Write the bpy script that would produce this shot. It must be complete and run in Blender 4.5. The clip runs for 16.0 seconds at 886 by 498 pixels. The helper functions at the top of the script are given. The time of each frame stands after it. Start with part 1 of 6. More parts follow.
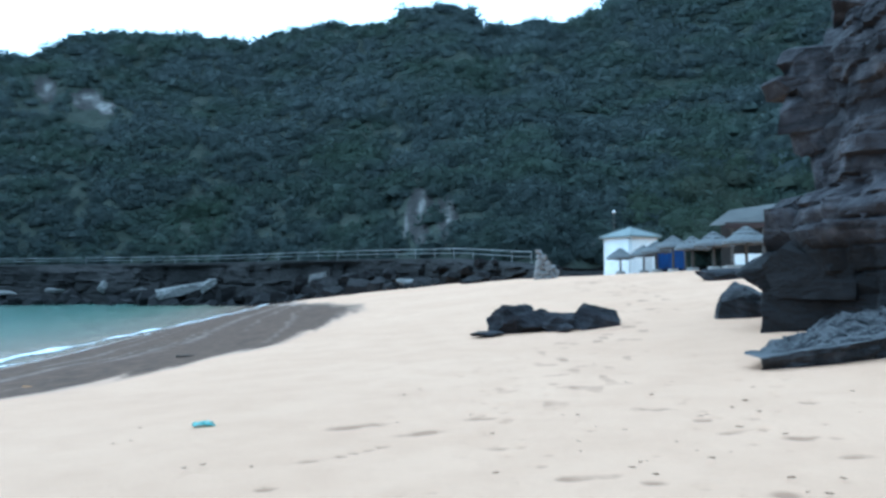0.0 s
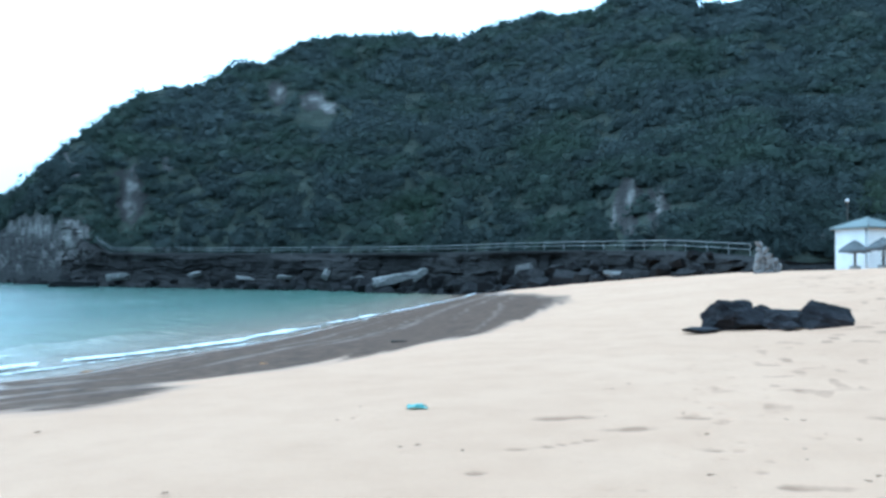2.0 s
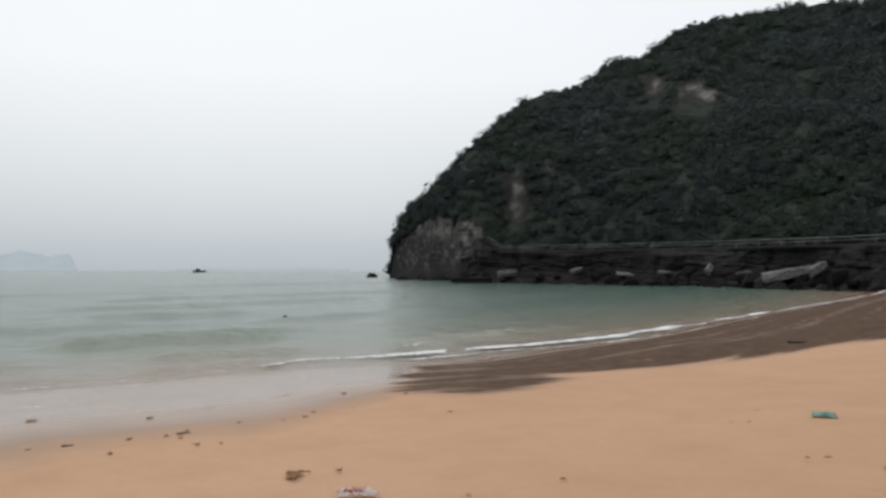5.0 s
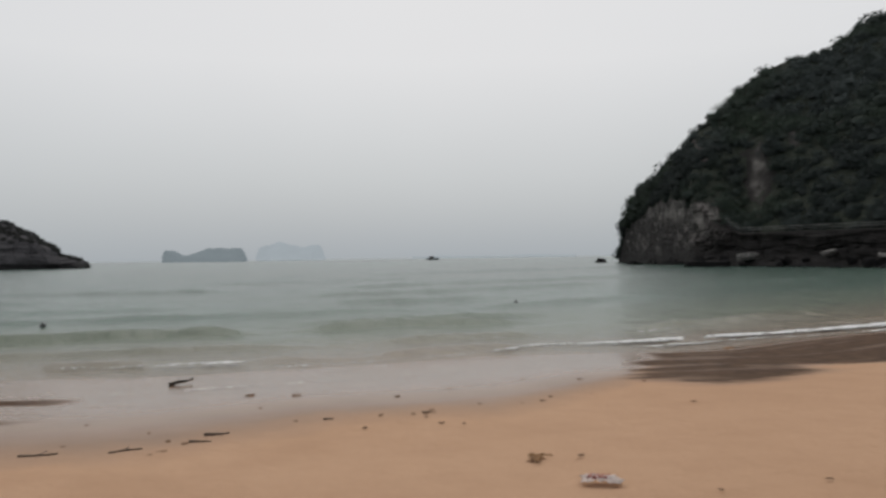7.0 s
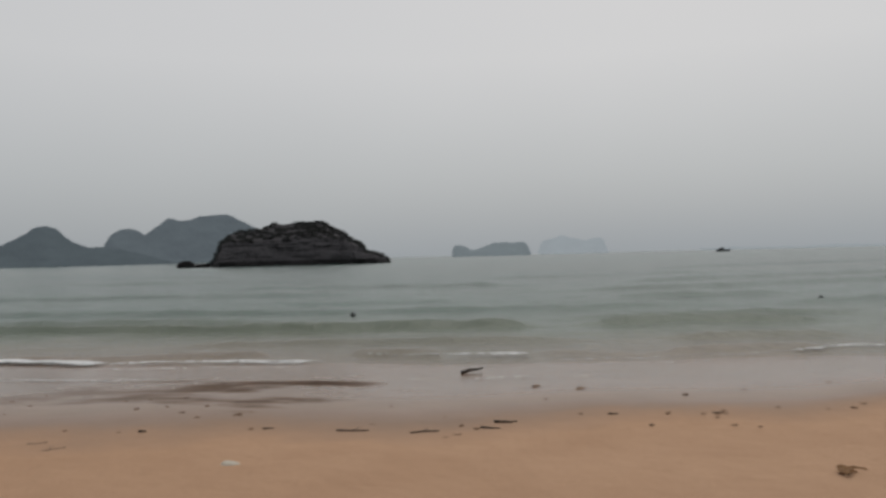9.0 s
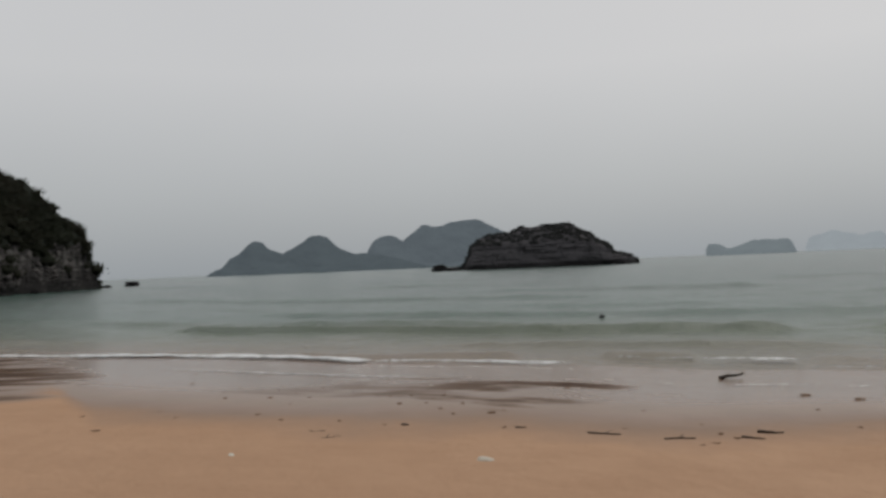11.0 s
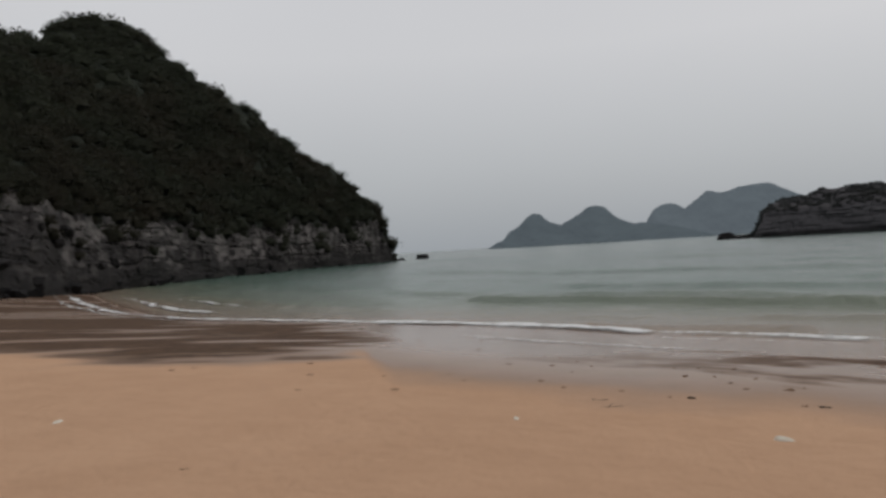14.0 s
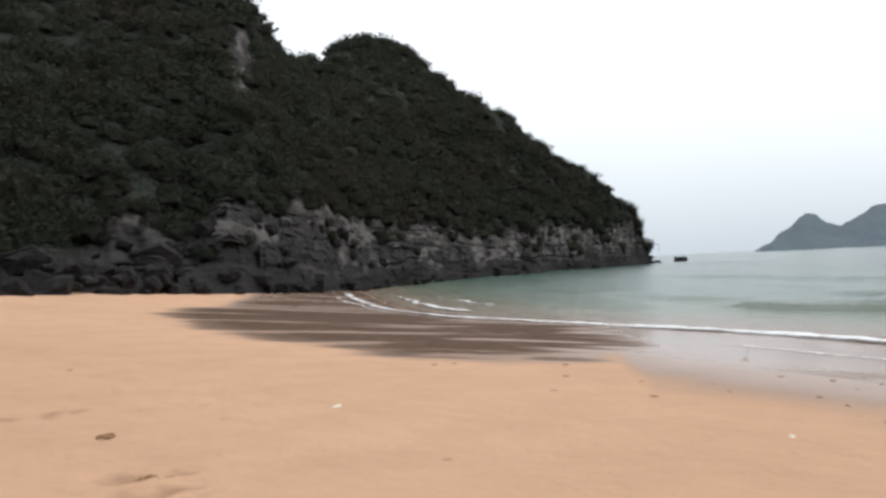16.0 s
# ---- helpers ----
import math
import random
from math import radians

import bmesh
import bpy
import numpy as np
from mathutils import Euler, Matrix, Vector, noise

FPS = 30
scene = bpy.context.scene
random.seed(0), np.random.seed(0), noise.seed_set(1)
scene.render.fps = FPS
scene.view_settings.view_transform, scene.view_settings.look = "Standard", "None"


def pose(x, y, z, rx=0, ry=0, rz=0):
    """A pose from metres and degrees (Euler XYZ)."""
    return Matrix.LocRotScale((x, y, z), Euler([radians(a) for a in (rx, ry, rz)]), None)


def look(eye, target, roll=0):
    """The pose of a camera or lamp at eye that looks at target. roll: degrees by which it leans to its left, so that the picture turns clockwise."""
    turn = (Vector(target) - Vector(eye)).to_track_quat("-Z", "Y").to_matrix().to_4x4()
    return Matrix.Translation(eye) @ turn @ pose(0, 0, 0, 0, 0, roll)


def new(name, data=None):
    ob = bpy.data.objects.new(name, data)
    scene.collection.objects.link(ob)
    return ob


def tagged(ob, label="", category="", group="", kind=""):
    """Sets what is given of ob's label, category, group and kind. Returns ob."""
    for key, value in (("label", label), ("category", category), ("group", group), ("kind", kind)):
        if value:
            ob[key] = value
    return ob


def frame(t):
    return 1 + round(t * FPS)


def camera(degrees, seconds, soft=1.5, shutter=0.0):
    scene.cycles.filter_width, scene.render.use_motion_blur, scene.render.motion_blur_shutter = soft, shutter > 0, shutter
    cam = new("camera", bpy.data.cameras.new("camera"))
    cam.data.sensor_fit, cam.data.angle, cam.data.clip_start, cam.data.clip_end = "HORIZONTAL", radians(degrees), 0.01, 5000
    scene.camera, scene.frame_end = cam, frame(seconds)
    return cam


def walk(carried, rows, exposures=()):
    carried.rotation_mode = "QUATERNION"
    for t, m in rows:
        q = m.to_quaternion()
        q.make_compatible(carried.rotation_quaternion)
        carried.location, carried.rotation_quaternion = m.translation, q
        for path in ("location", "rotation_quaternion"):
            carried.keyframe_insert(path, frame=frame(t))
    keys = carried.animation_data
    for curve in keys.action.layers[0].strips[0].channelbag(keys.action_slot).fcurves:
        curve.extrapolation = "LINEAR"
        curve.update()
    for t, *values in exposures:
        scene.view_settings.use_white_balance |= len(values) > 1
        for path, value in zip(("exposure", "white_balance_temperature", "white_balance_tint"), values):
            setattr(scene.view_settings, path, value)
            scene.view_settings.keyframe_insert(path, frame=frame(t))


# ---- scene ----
# The bay seen from one spot on the sand: the camera turns left through about 135 degrees.
cam = camera(58.73, 16.0, soft=2.9, shutter=0.4)
PATH = [
    (0, pose(-0.006, -0.005, 1.606, 92.67, 0.43, 1.21)),
    (0.5, pose(-0.008, -0.011, 1.606, 92.63, 0.29, 4.46)),
    (1, pose(-0.011, -0.017, 1.607, 92.46, 0.01, 8.06)),
    (1.5, pose(-0.018, -0.030, 1.609, 92.55, -0.17, 12.22)),
    (2, pose(-0.026, -0.046, 1.610, 92.01, -0.49, 16.10)),
    (2.5, pose(-0.031, -0.064, 1.611, 91.97, -0.24, 20.20)),
    (3, pose(-0.051, -0.081, 1.612, 91.81, -0.40, 25.96)),
    (3.2, pose(-0.073, -0.100, 1.612, 91.98, -0.22, 28.00)),
    (5.3, pose(-0.102, -0.112, 1.608, 91.32, -0.40, 45.12)),
    (5.5, pose(-0.122, -0.128, 1.605, 91.17, -0.58, 46.43)),
    (6, pose(-0.154, -0.142, 1.604, 90.96, 0.05, 51.37)),
    (6.5, pose(-0.168, -0.155, 1.600, 91.05, 0.16, 55.58)),
    (7, pose(-0.173, -0.167, 1.600, 90.62, 0.75, 59.65)),
    (7.5, pose(-0.166, -0.181, 1.604, 90.49, 0.48, 64.37)),
    (8, pose(-0.161, -0.185, 1.607, 90.50, 0.48, 72.00)),
    (8.5, pose(-0.140, -0.193, 1.612, 90.33, 0.84, 76.02)),
    (9, pose(-0.114, -0.197, 1.619, 90.49, 1.39, 79.96)),
    (9.5, pose(-0.096, -0.199, 1.621, 90.37, 1.95, 85.96)),
    (9.7, pose(-0.079, -0.201, 1.623, 90.71, 2.13, 87.52)),
    (11.8, pose(-0.068, -0.205, 1.623, 90.79, 2.49, 102.91)),
    (12, pose(-0.069, -0.206, 1.619, 90.76, 2.56, 103.78)),
    (12.5, pose(-0.084, -0.208, 1.613, 90.70, 2.76, 105.99)),
    (13, pose(-0.097, -0.211, 1.607, 90.40, 2.76, 109.80)),
    (13.5, pose(-0.110, -0.218, 1.601, 90.36, 2.63, 113.47)),
    (14, pose(-0.121, -0.229, 1.595, 90.10, 3.41, 117.86)),
    (14.5, pose(-0.128, -0.246, 1.591, 89.98, 3.19, 122.11)),
    (15, pose(-0.123, -0.266, 1.591, 90.91, 3.14, 128.80)),
    (15.5, pose(-0.121, -0.277, 1.591, 91.01, 2.98, 132.27)),
    (16, pose(-0.119, -0.290, 1.592, 91.23, 2.88, 136.15)),
]
walk(cam, PATH, [
    (0.0, 1.52, 4150, -9), (1.0, 1.58, 4170, -9.5), (2.0, 1.57, 4180, -9.5), (2.5, 1.48, 4280, -9), (3.0, 1.18, 4500, -7), (4.3, 0.7, 5700, 5), (5.4, 0.32, 6550, 12), (6.0, 0.32, 6550, 12), (7.0, 0.07, 6550, 12), (7.5, -0.05, 6550, 12), (8.0, -0.12, 6570, 12),
    (9.7, -0.2, 6600, 12), (12.5, -0.22, 6600, 12.5), (13.5, -0.24, 6550, 13), (14.5, 0.07, 6530, 13.5), (15.0, 0.3, 6530, 13.5), (15.5, 0.6, 6450, 13), (16.0, 0.87, 6300, 12)])

# ---- sky and light ----
world = bpy.data.worlds.new("overcast_sky")
scene.world = world
world.use_nodes = True
wt = world.node_tree
wt.nodes.clear()
w_out = wt.nodes.new("ShaderNodeOutputWorld")
w_bg = wt.nodes.new("ShaderNodeBackground")
w_sky = wt.nodes.new("ShaderNodeTexSky")
w_sky.sky_type, w_sky.sun_disc = "NISHITA", False
w_sky.sun_elevation, w_sky.sun_rotation = radians(52), radians(-60)
w_sky.dust_density = 6
w_co = wt.nodes.new("ShaderNodeTexCoord")
w_sep = wt.nodes.new("ShaderNodeSeparateXYZ")
w_ramp = wt.nodes.new("ShaderNodeValToRGB")
w_ramp.color_ramp.elements[0].position, w_ramp.color_ramp.elements[0].color = 0.0, (0.39, 0.43, 0.455, 1)
w_ramp.color_ramp.elements[1].position, w_ramp.color_ramp.elements[1].color = 1.0, (0.74, 0.755, 0.77, 1)
for at, col in ((0.10, (0.52, 0.555, 0.57, 1)), (0.24, (0.68, 0.70, 0.705, 1))):
    w_ramp.color_ramp.elements.new(at).color = col
w_cloud = wt.nodes.new("ShaderNodeTexNoise")
w_cloud.inputs["Scale"].default_value, w_cloud.inputs["Detail"].default_value = 1.2, 4
w_cmap = wt.nodes.new("ShaderNodeMapRange")
w_cmap.inputs[3].default_value, w_cmap.inputs[4].default_value = 0.91, 1.09
w_mul = wt.nodes.new("ShaderNodeMix")
w_mul.data_type, w_mul.blend_type = "RGBA", "MULTIPLY"
w_mul.inputs[0].default_value = 1.0
w_gain = wt.nodes.new("ShaderNodeMix")
w_gain.data_type, w_gain.blend_type = "RGBA", "MULTIPLY"
w_gain.inputs[0].default_value, w_gain.inputs[7].default_value = 1.0, (0.1, 0.1, 0.1, 1)
w_mix = wt.nodes.new("ShaderNodeMix")
w_mix.data_type = "RGBA"
w_mix.inputs[0].default_value = 0.1
for a, b in ((w_co.outputs["Generated"], w_sep.inputs[0]), (w_sep.outputs[2], w_ramp.inputs[0]),
             (w_co.outputs["Generated"], w_cloud.inputs["Vector"]), (w_cloud.outputs[0], w_cmap.inputs[0]),
             (w_ramp.outputs[0], w_mul.inputs[6]), (w_cmap.outputs[0], w_mul.inputs[7]),
             (w_sky.outputs[0], w_gain.inputs[6]), (w_mul.outputs[2], w_mix.inputs[6]),
             (w_gain.outputs[2], w_mix.inputs[7]), (w_mix.outputs[2], w_bg.inputs[0]), (w_bg.outputs[0], w_out.inputs[0])):
    wt.links.new(a, b)
w_bg.inputs[1].default_value = 1.0
sun_data = bpy.data.lights.new("sun", "SUN")
sun_data.energy, sun_data.angle, sun_data.color = 0.5, radians(40), (1.0, 0.96, 0.9)
sun = new("sun", sun_data)
sun.matrix_world = look((-52, 30, 77), (0, 0, 0))

# ---- numbers of the place ----
EYE, SEA = 1.6, -1.0
SHORE_B = [13, 15, 17, 19.5, 22.5, 25.6, 30, 33.6, 41, 47, 57, 65.5, 79.5, 90, 98, 106, 116, 122, 127.6, 135.5, 139.5, 142, 143, 144.5]
SHORE_R = [170, 98, 76, 58, 46, 37, 30, 27.5, 22.5, 21.5, 20.6, 19.2, 18.7, 20, 20.8, 22.5, 26.5, 29, 33, 39.5, 50, 80, 120, 200]


def smooth(a, b, x):
    t = np.clip((np.asarray(x, float) - a) / (b - a), 0, 1)
    return t * t * (3 - 2 * t)


def polar(b, r):
    """x, y of a bearing (degrees to the left of straight ahead) and a distance."""
    a = np.radians(b)
    return -np.sin(a) * r, np.cos(a) * r


def lattice(ix, iy, seed):
    h = (ix.astype(np.int64) * 374761393 + iy.astype(np.int64) * 668265263 + seed * 974634777) & 0xFFFFFFFF
    h = ((h ^ (h >> 13)) * 1274126177) & 0xFFFFFFFF
    return ((h ^ (h >> 16)) & 0xFFFFFF) / float(0xFFFFFF)


def grain(x, y, seed=0):
    """Smooth noise from 0 to 1, one cell a unit."""
    x, y = np.broadcast_arrays(np.asarray(x, float), np.asarray(y, float))
    ix, iy = np.floor(x), np.floor(y)
    fx, fy = x - ix, y - iy
    fx, fy = fx * fx * (3 - 2 * fx), fy * fy * (3 - 2 * fy)
    a, b = lattice(ix, iy, seed), lattice(ix + 1, iy, seed)
    c, d = lattice(ix, iy + 1, seed), lattice(ix + 1, iy + 1, seed)
    return (a * (1 - fx) + b * fx) * (1 - fy) + (c * (1 - fx) + d * fx) * fy


def cloudy(x, y, seed=0, octaves=4):
    """Layered noise, about -1 to 1."""
    total, amp = 0.0, 1.0
    for o in range(octaves):
        total = total + amp * (grain(x * 2 ** o + 17.3 * o, y * 2 ** o - 9.1 * o, seed + o) * 2 - 1)
        amp *= 0.5
    return total / 1.5


_b = np.arange(13, 144.51, 0.25)
_r = np.exp(np.interp(_b, SHORE_B, np.log(SHORE_R)))
_r = np.convolve(np.pad(_r, 8, mode="edge"), np.ones(17) / 17, "valid")
SHORE = np.stack(polar(_b, _r), 1)


def inland(x, y):
    """Distance from the water's edge, positive on the sand."""
    x, y = np.asarray(x, float), np.asarray(y, float)
    p = np.stack([x.ravel(), y.ravel()], 1)
    best = np.full(len(p), 1e9)
    a, ab = SHORE[:-1], SHORE[1:] - SHORE[:-1]
    ll = (ab ** 2).sum(1)
    for i in range(0, len(p), 20000):
        q = p[i:i + 20000]
        ap = q[:, None, :] - a[None]
        t = np.clip((ap * ab).sum(2) / ll, 0, 1)
        best[i:i + 20000] = np.sqrt(((ap - t[..., None] * ab) ** 2).sum(2).min(1))
    b = np.degrees(np.arctan2(-p[:, 0], p[:, 1]))
    r = np.hypot(p[:, 0], p[:, 1])
    wet = (b > _b[0]) & (b < _b[-1]) & (r > np.interp(b, _b, _r))
    return np.where(wet, -best, best).reshape(x.shape)


def ground_z(x, y, d=None):
    """Height of the sand, or of the sea bed."""
    x, y = np.asarray(x, float), np.asarray(y, float)
    d = inland(x, y) if d is None else d
    slope = 0.053 + np.where(y > 0, 0.082, 0.05) * smooth(0, 52, np.abs(y))
    rise = slope * np.maximum(d, 0)
    rise = 3.65 * np.tanh((rise / 3.65) ** 1.6) ** (1 / 1.6)
    bed = np.maximum(0.07 * np.minimum(d, 0), -7)
    return SEA + rise + bed


def sand(b, r):
    """A point on the sand at a bearing and a distance."""
    x, y = polar(b, r)
    return Vector((float(x), float(y), float(ground_z(x, y))))


# ---- materials ----
def material(name, rough=0.8, color=(0.5, 0.5, 0.5), metal=0.0):
    m = bpy.data.materials.new(name)
    m.use_nodes = True
    t = m.node_tree
    s = t.nodes["Principled BSDF"]
    s.inputs["Base Color"].default_value = (*color, 1)
    s.inputs["Roughness"].default_value, s.inputs["Metallic"].default_value = rough, metal
    return m, t, s


def put(t, socket, value):
    if isinstance(value, bpy.types.NodeSocket):
        t.links.new(value, socket)
    elif isinstance(value, (tuple, list)) and len(value) == 3 and socket.type == "RGBA":
        socket.default_value = (*value, 1)
    else:
        socket.default_value = value


def coords(t, scale=(1, 1, 1), kind="Object"):
    c = t.nodes.new("ShaderNodeTexCoord")
    m = t.nodes.new("ShaderNodeMapping")
    m.inputs["Scale"].default_value = scale
    t.links.new(c.outputs["Object"] if kind == "Object" else c.outputs["Generated"], m.inputs["Vector"])
    return m.outputs[0]


def place(t, scale=(1, 1, 1)):
    """World position, scaled."""
    g = t.nodes.new("ShaderNodeNewGeometry")
    m = t.nodes.new("ShaderNodeMapping")
    m.inputs["Scale"].default_value = scale
    t.links.new(g.outputs["Position"], m.inputs["Vector"])
    return m.outputs[0]


def noisy(t, vec, scale, detail=4, rough=0.55, twist=0.0):
    n = t.nodes.new("ShaderNodeTexNoise")
    t.links.new(vec, n.inputs["Vector"])
    n.inputs["Scale"].default_value, n.inputs["Detail"].default_value = scale, detail
    n.inputs["Roughness"].default_value, n.inputs["Distortion"].default_value = rough, twist
    return n.outputs[0]


def blend(t, fac, a, b, mode="MIX"):
    n = t.nodes.new("ShaderNodeMix")
    n.data_type, n.blend_type = "RGBA", mode
    put(t, n.inputs[0], fac), put(t, n.inputs[6], a), put(t, n.inputs[7], b)
    return n.outputs[2]


def ramp(t, fac, *stops):
    n = t.nodes.new("ShaderNodeValToRGB")
    e = n.color_ramp.elements
    e[0].position, e[1].position = stops[0][0], stops[-1][0]
    for at, c in stops[1:-1]:
        e.new(at)
    for el, (at, c) in zip(e, stops):
        el.position, el.color = at, (c, c, c, 1) if isinstance(c, (int, float)) else (*c, 1)
    put(t, n.inputs[0], fac)
    return n.outputs[0]


def calc(t, op, a, b=0.0, c=0.0):
    n = t.nodes.new("ShaderNodeMath")
    n.operation = op
    put(t, n.inputs[0], a), put(t, n.inputs[1], b), put(t, n.inputs[2], c)
    return n.outputs[0]


def stored(t, name):
    n = t.nodes.new("ShaderNodeAttribute")
    n.attribute_name = name
    return n.outputs["Fac"]


def relief(t, s, height, strength=0.5, dist=0.02):
    n = t.nodes.new("ShaderNodeBump")
    n.inputs["Strength"].default_value, n.inputs["Distance"].default_value = strength, dist
    put(t, n.inputs["Height"], height)
    t.links.new(n.outputs[0], s.inputs["Normal"])


def mat_sand():
    m, t, s = material("beach_sand", 0.95)
    p = place(t)
    wet, dark, film, scuff = stored(t, "wet"), stored(t, "dark"), stored(t, "film"), stored(t, "scuff")
    big, mid, fine = noisy(t, p, 0.12, 5), noisy(t, p, 1.1, 5), noisy(t, p, 160, 3)
    stripe = noisy(t, place(t, (0.5, 0.5, 4)), 1.4, 6, 0.6, 1.2)
    dry = blend(t, ramp(t, big, (0.3, 0.0), (0.7, 1.0)), (0.488, 0.302, 0.188), (0.55, 0.348, 0.222))
    dry = blend(t, calc(t, "MULTIPLY", ramp(t, mid, (0.42, 0.0), (0.75, 1.0)), 0.3), dry, (0.38, 0.228, 0.136))
    dry = blend(t, 0.25, dry, ramp(t, fine, (0.25, 0.25), (0.75, 0.8)), "OVERLAY")
    trod = ramp(t, calc(t, "ADD", scuff, calc(t, "MULTIPLY", calc(t, "SUBTRACT", noisy(t, p, 5.0, 4), 0.5), 0.7)), (0.3, 0.0), (0.75, 1.0))
    dry = blend(t, calc(t, "MULTIPLY", trod, 0.7), dry, (0.22, 0.128, 0.078))
    damp = blend(t, ramp(t, mid, (0.3, 0.0), (0.7, 1.0)), (0.26, 0.175, 0.122), (0.31, 0.21, 0.15))
    edge = calc(t, "ADD", wet, calc(t, "MULTIPLY", calc(t, "SUBTRACT", noisy(t, p, 0.5, 5, 0.6), 0.5), 0.8))
    isdamp = ramp(t, edge, (0.12, 0.0), (0.85, 1.0))
    col = blend(t, isdamp, dry, damp)
    dedge = calc(t, "ADD", dark, calc(t, "MULTIPLY", calc(t, "SUBTRACT", stripe, 0.5), 0.35))
    dfac = ramp(t, dedge, (0.12, 0.0), (0.9, 1.0))
    black = blend(t, ramp(t, noisy(t, p, 2.6, 5), (0.35, 0.0), (0.7, 1.0)), (0.042, 0.025, 0.016), (0.110, 0.066, 0.041))
    col = blend(t, calc(t, "MULTIPLY", dfac, 0.92), col, black)
    put(t, s.inputs["Base Color"], col)
    gloss = calc(t, "MULTIPLY", calc(t, "MULTIPLY", isdamp, film), calc(t, "MULTIPLY_ADD", dfac, -1.0, 1.0))
    put(t, s.inputs["Roughness"], ramp(t, gloss, (0.0, 0.92), (0.5, 0.42), (1.0, 0.16)))
    put(t, s.inputs["Specular IOR Level"], ramp(t, gloss, (0.0, 0.1), (1.0, 0.5)))
    h = calc(t, "ADD", calc(t, "MULTIPLY", noisy(t, p, 3.2, 5), 1.0), calc(t, "MULTIPLY", fine, 0.12))
    h = calc(t, "MULTIPLY", h, ramp(t, isdamp, (0.0, 1.0), (1.0, 0.12)))
    relief(t, s, h, 0.9, 0.06)
    return m


def mat_sea():
    m, t, s = material("sea_water", 0.12)
    p = place(t)
    depth = stored(t, "depth")
    d = calc(t, "ADD", depth, calc(t, "MULTIPLY", calc(t, "SUBTRACT", noisy(t, p, 0.12, 4), 0.5), 5.0))
    f = calc(t, "DIVIDE", d, 60.0)
    col = ramp(t, f, (0.0, (0.25, 0.185, 0.135)), (0.05, (0.20, 0.168, 0.12)), (0.14, (0.125, 0.15, 0.106)), (0.30, (0.076, 0.120, 0.094)), (1.0, (0.064, 0.100, 0.085)))
    col = blend(t, calc(t, "MULTIPLY", ramp(t, noisy(t, place(t, (0.05, 0.05, 0.05)), 1.0, 4), (0.4, 0.0), (0.65, 1.0)), 0.2), col, (0.08, 0.15, 0.13))
    put(t, s.inputs["Base Color"], col)
    s.inputs["IOR"].default_value = 1.33
    ripple = calc(t, "ADD", calc(t, "MULTIPLY", noisy(t, p, 0.55, 6, 0.6, 0.4), 1.0), calc(t, "MULTIPLY", noisy(t, p, 3.0, 4, 0.6), 0.22))
    relief(t, s, ripple, 0.55, 0.5)
    put(t, s.inputs["Roughness"], 0.2)
    s.inputs["Specular IOR Level"].default_value = 0.29
    return m


def mat_foam():
    m, t, s = material("sea_foam", 0.7, (0.74, 0.75, 0.74))
    p = place(t)
    lace = calc(t, "ADD", calc(t, "MULTIPLY", noisy(t, p, 3.4, 6, 0.72, 0.9), 1.0), calc(t, "MULTIPLY", stored(t, "body"), 0.55))
    put(t, s.inputs["Alpha"], ramp(t, lace, (0.68, 0.0), (0.98, 1.0)))
    relief(t, s, noisy(t, p, 9, 4), 0.6, 0.05)
    return m


def rock_look(t, p, base, pale, strata=1.0):
    """Weathered limestone: layers, cracks, pale scars, dark growth."""
    n1, n2, n3 = noisy(t, p, 0.35, 6, 0.62), noisy(t, p, 2.2, 6, 0.6), noisy(t, p, 9.0, 5, 0.6)
    lay = t.nodes.new("ShaderNodeMapping")
    lay.inputs["Scale"].default_value = (0.35, 0.35, 2.6 * strata)
    t.links.new(p, lay.inputs["Vector"])
    layer = noisy(t, lay.outputs[0], 1.0, 6, 0.6, 0.6)
    col = blend(t, ramp(t, n1, (0.36, 0.0), (0.66, 1.0)), tuple(c * 0.55 for c in base), base)
    col = blend(t, calc(t, "MULTIPLY", ramp(t, n2, (0.48, 0.0), (0.72, 1.0)), 0.65), col, pale)
    col = blend(t, ramp(t, layer, (0.36, 0.75), (0.46, 0.0)), col, tuple(c * 0.22 for c in base))
    col = blend(t, calc(t, "MULTIPLY", ramp(t, n3, (0.55, 0.0), (0.7, 1.0)), 0.4), col, tuple(c * 0.3 for c in base))
    h = calc(t, "ADD", calc(t, "MULTIPLY", layer, 1.0), calc(t, "ADD", calc(t, "MULTIPLY", n2, 0.7), calc(t, "MULTIPLY", n3, 0.35)))
    return col, h


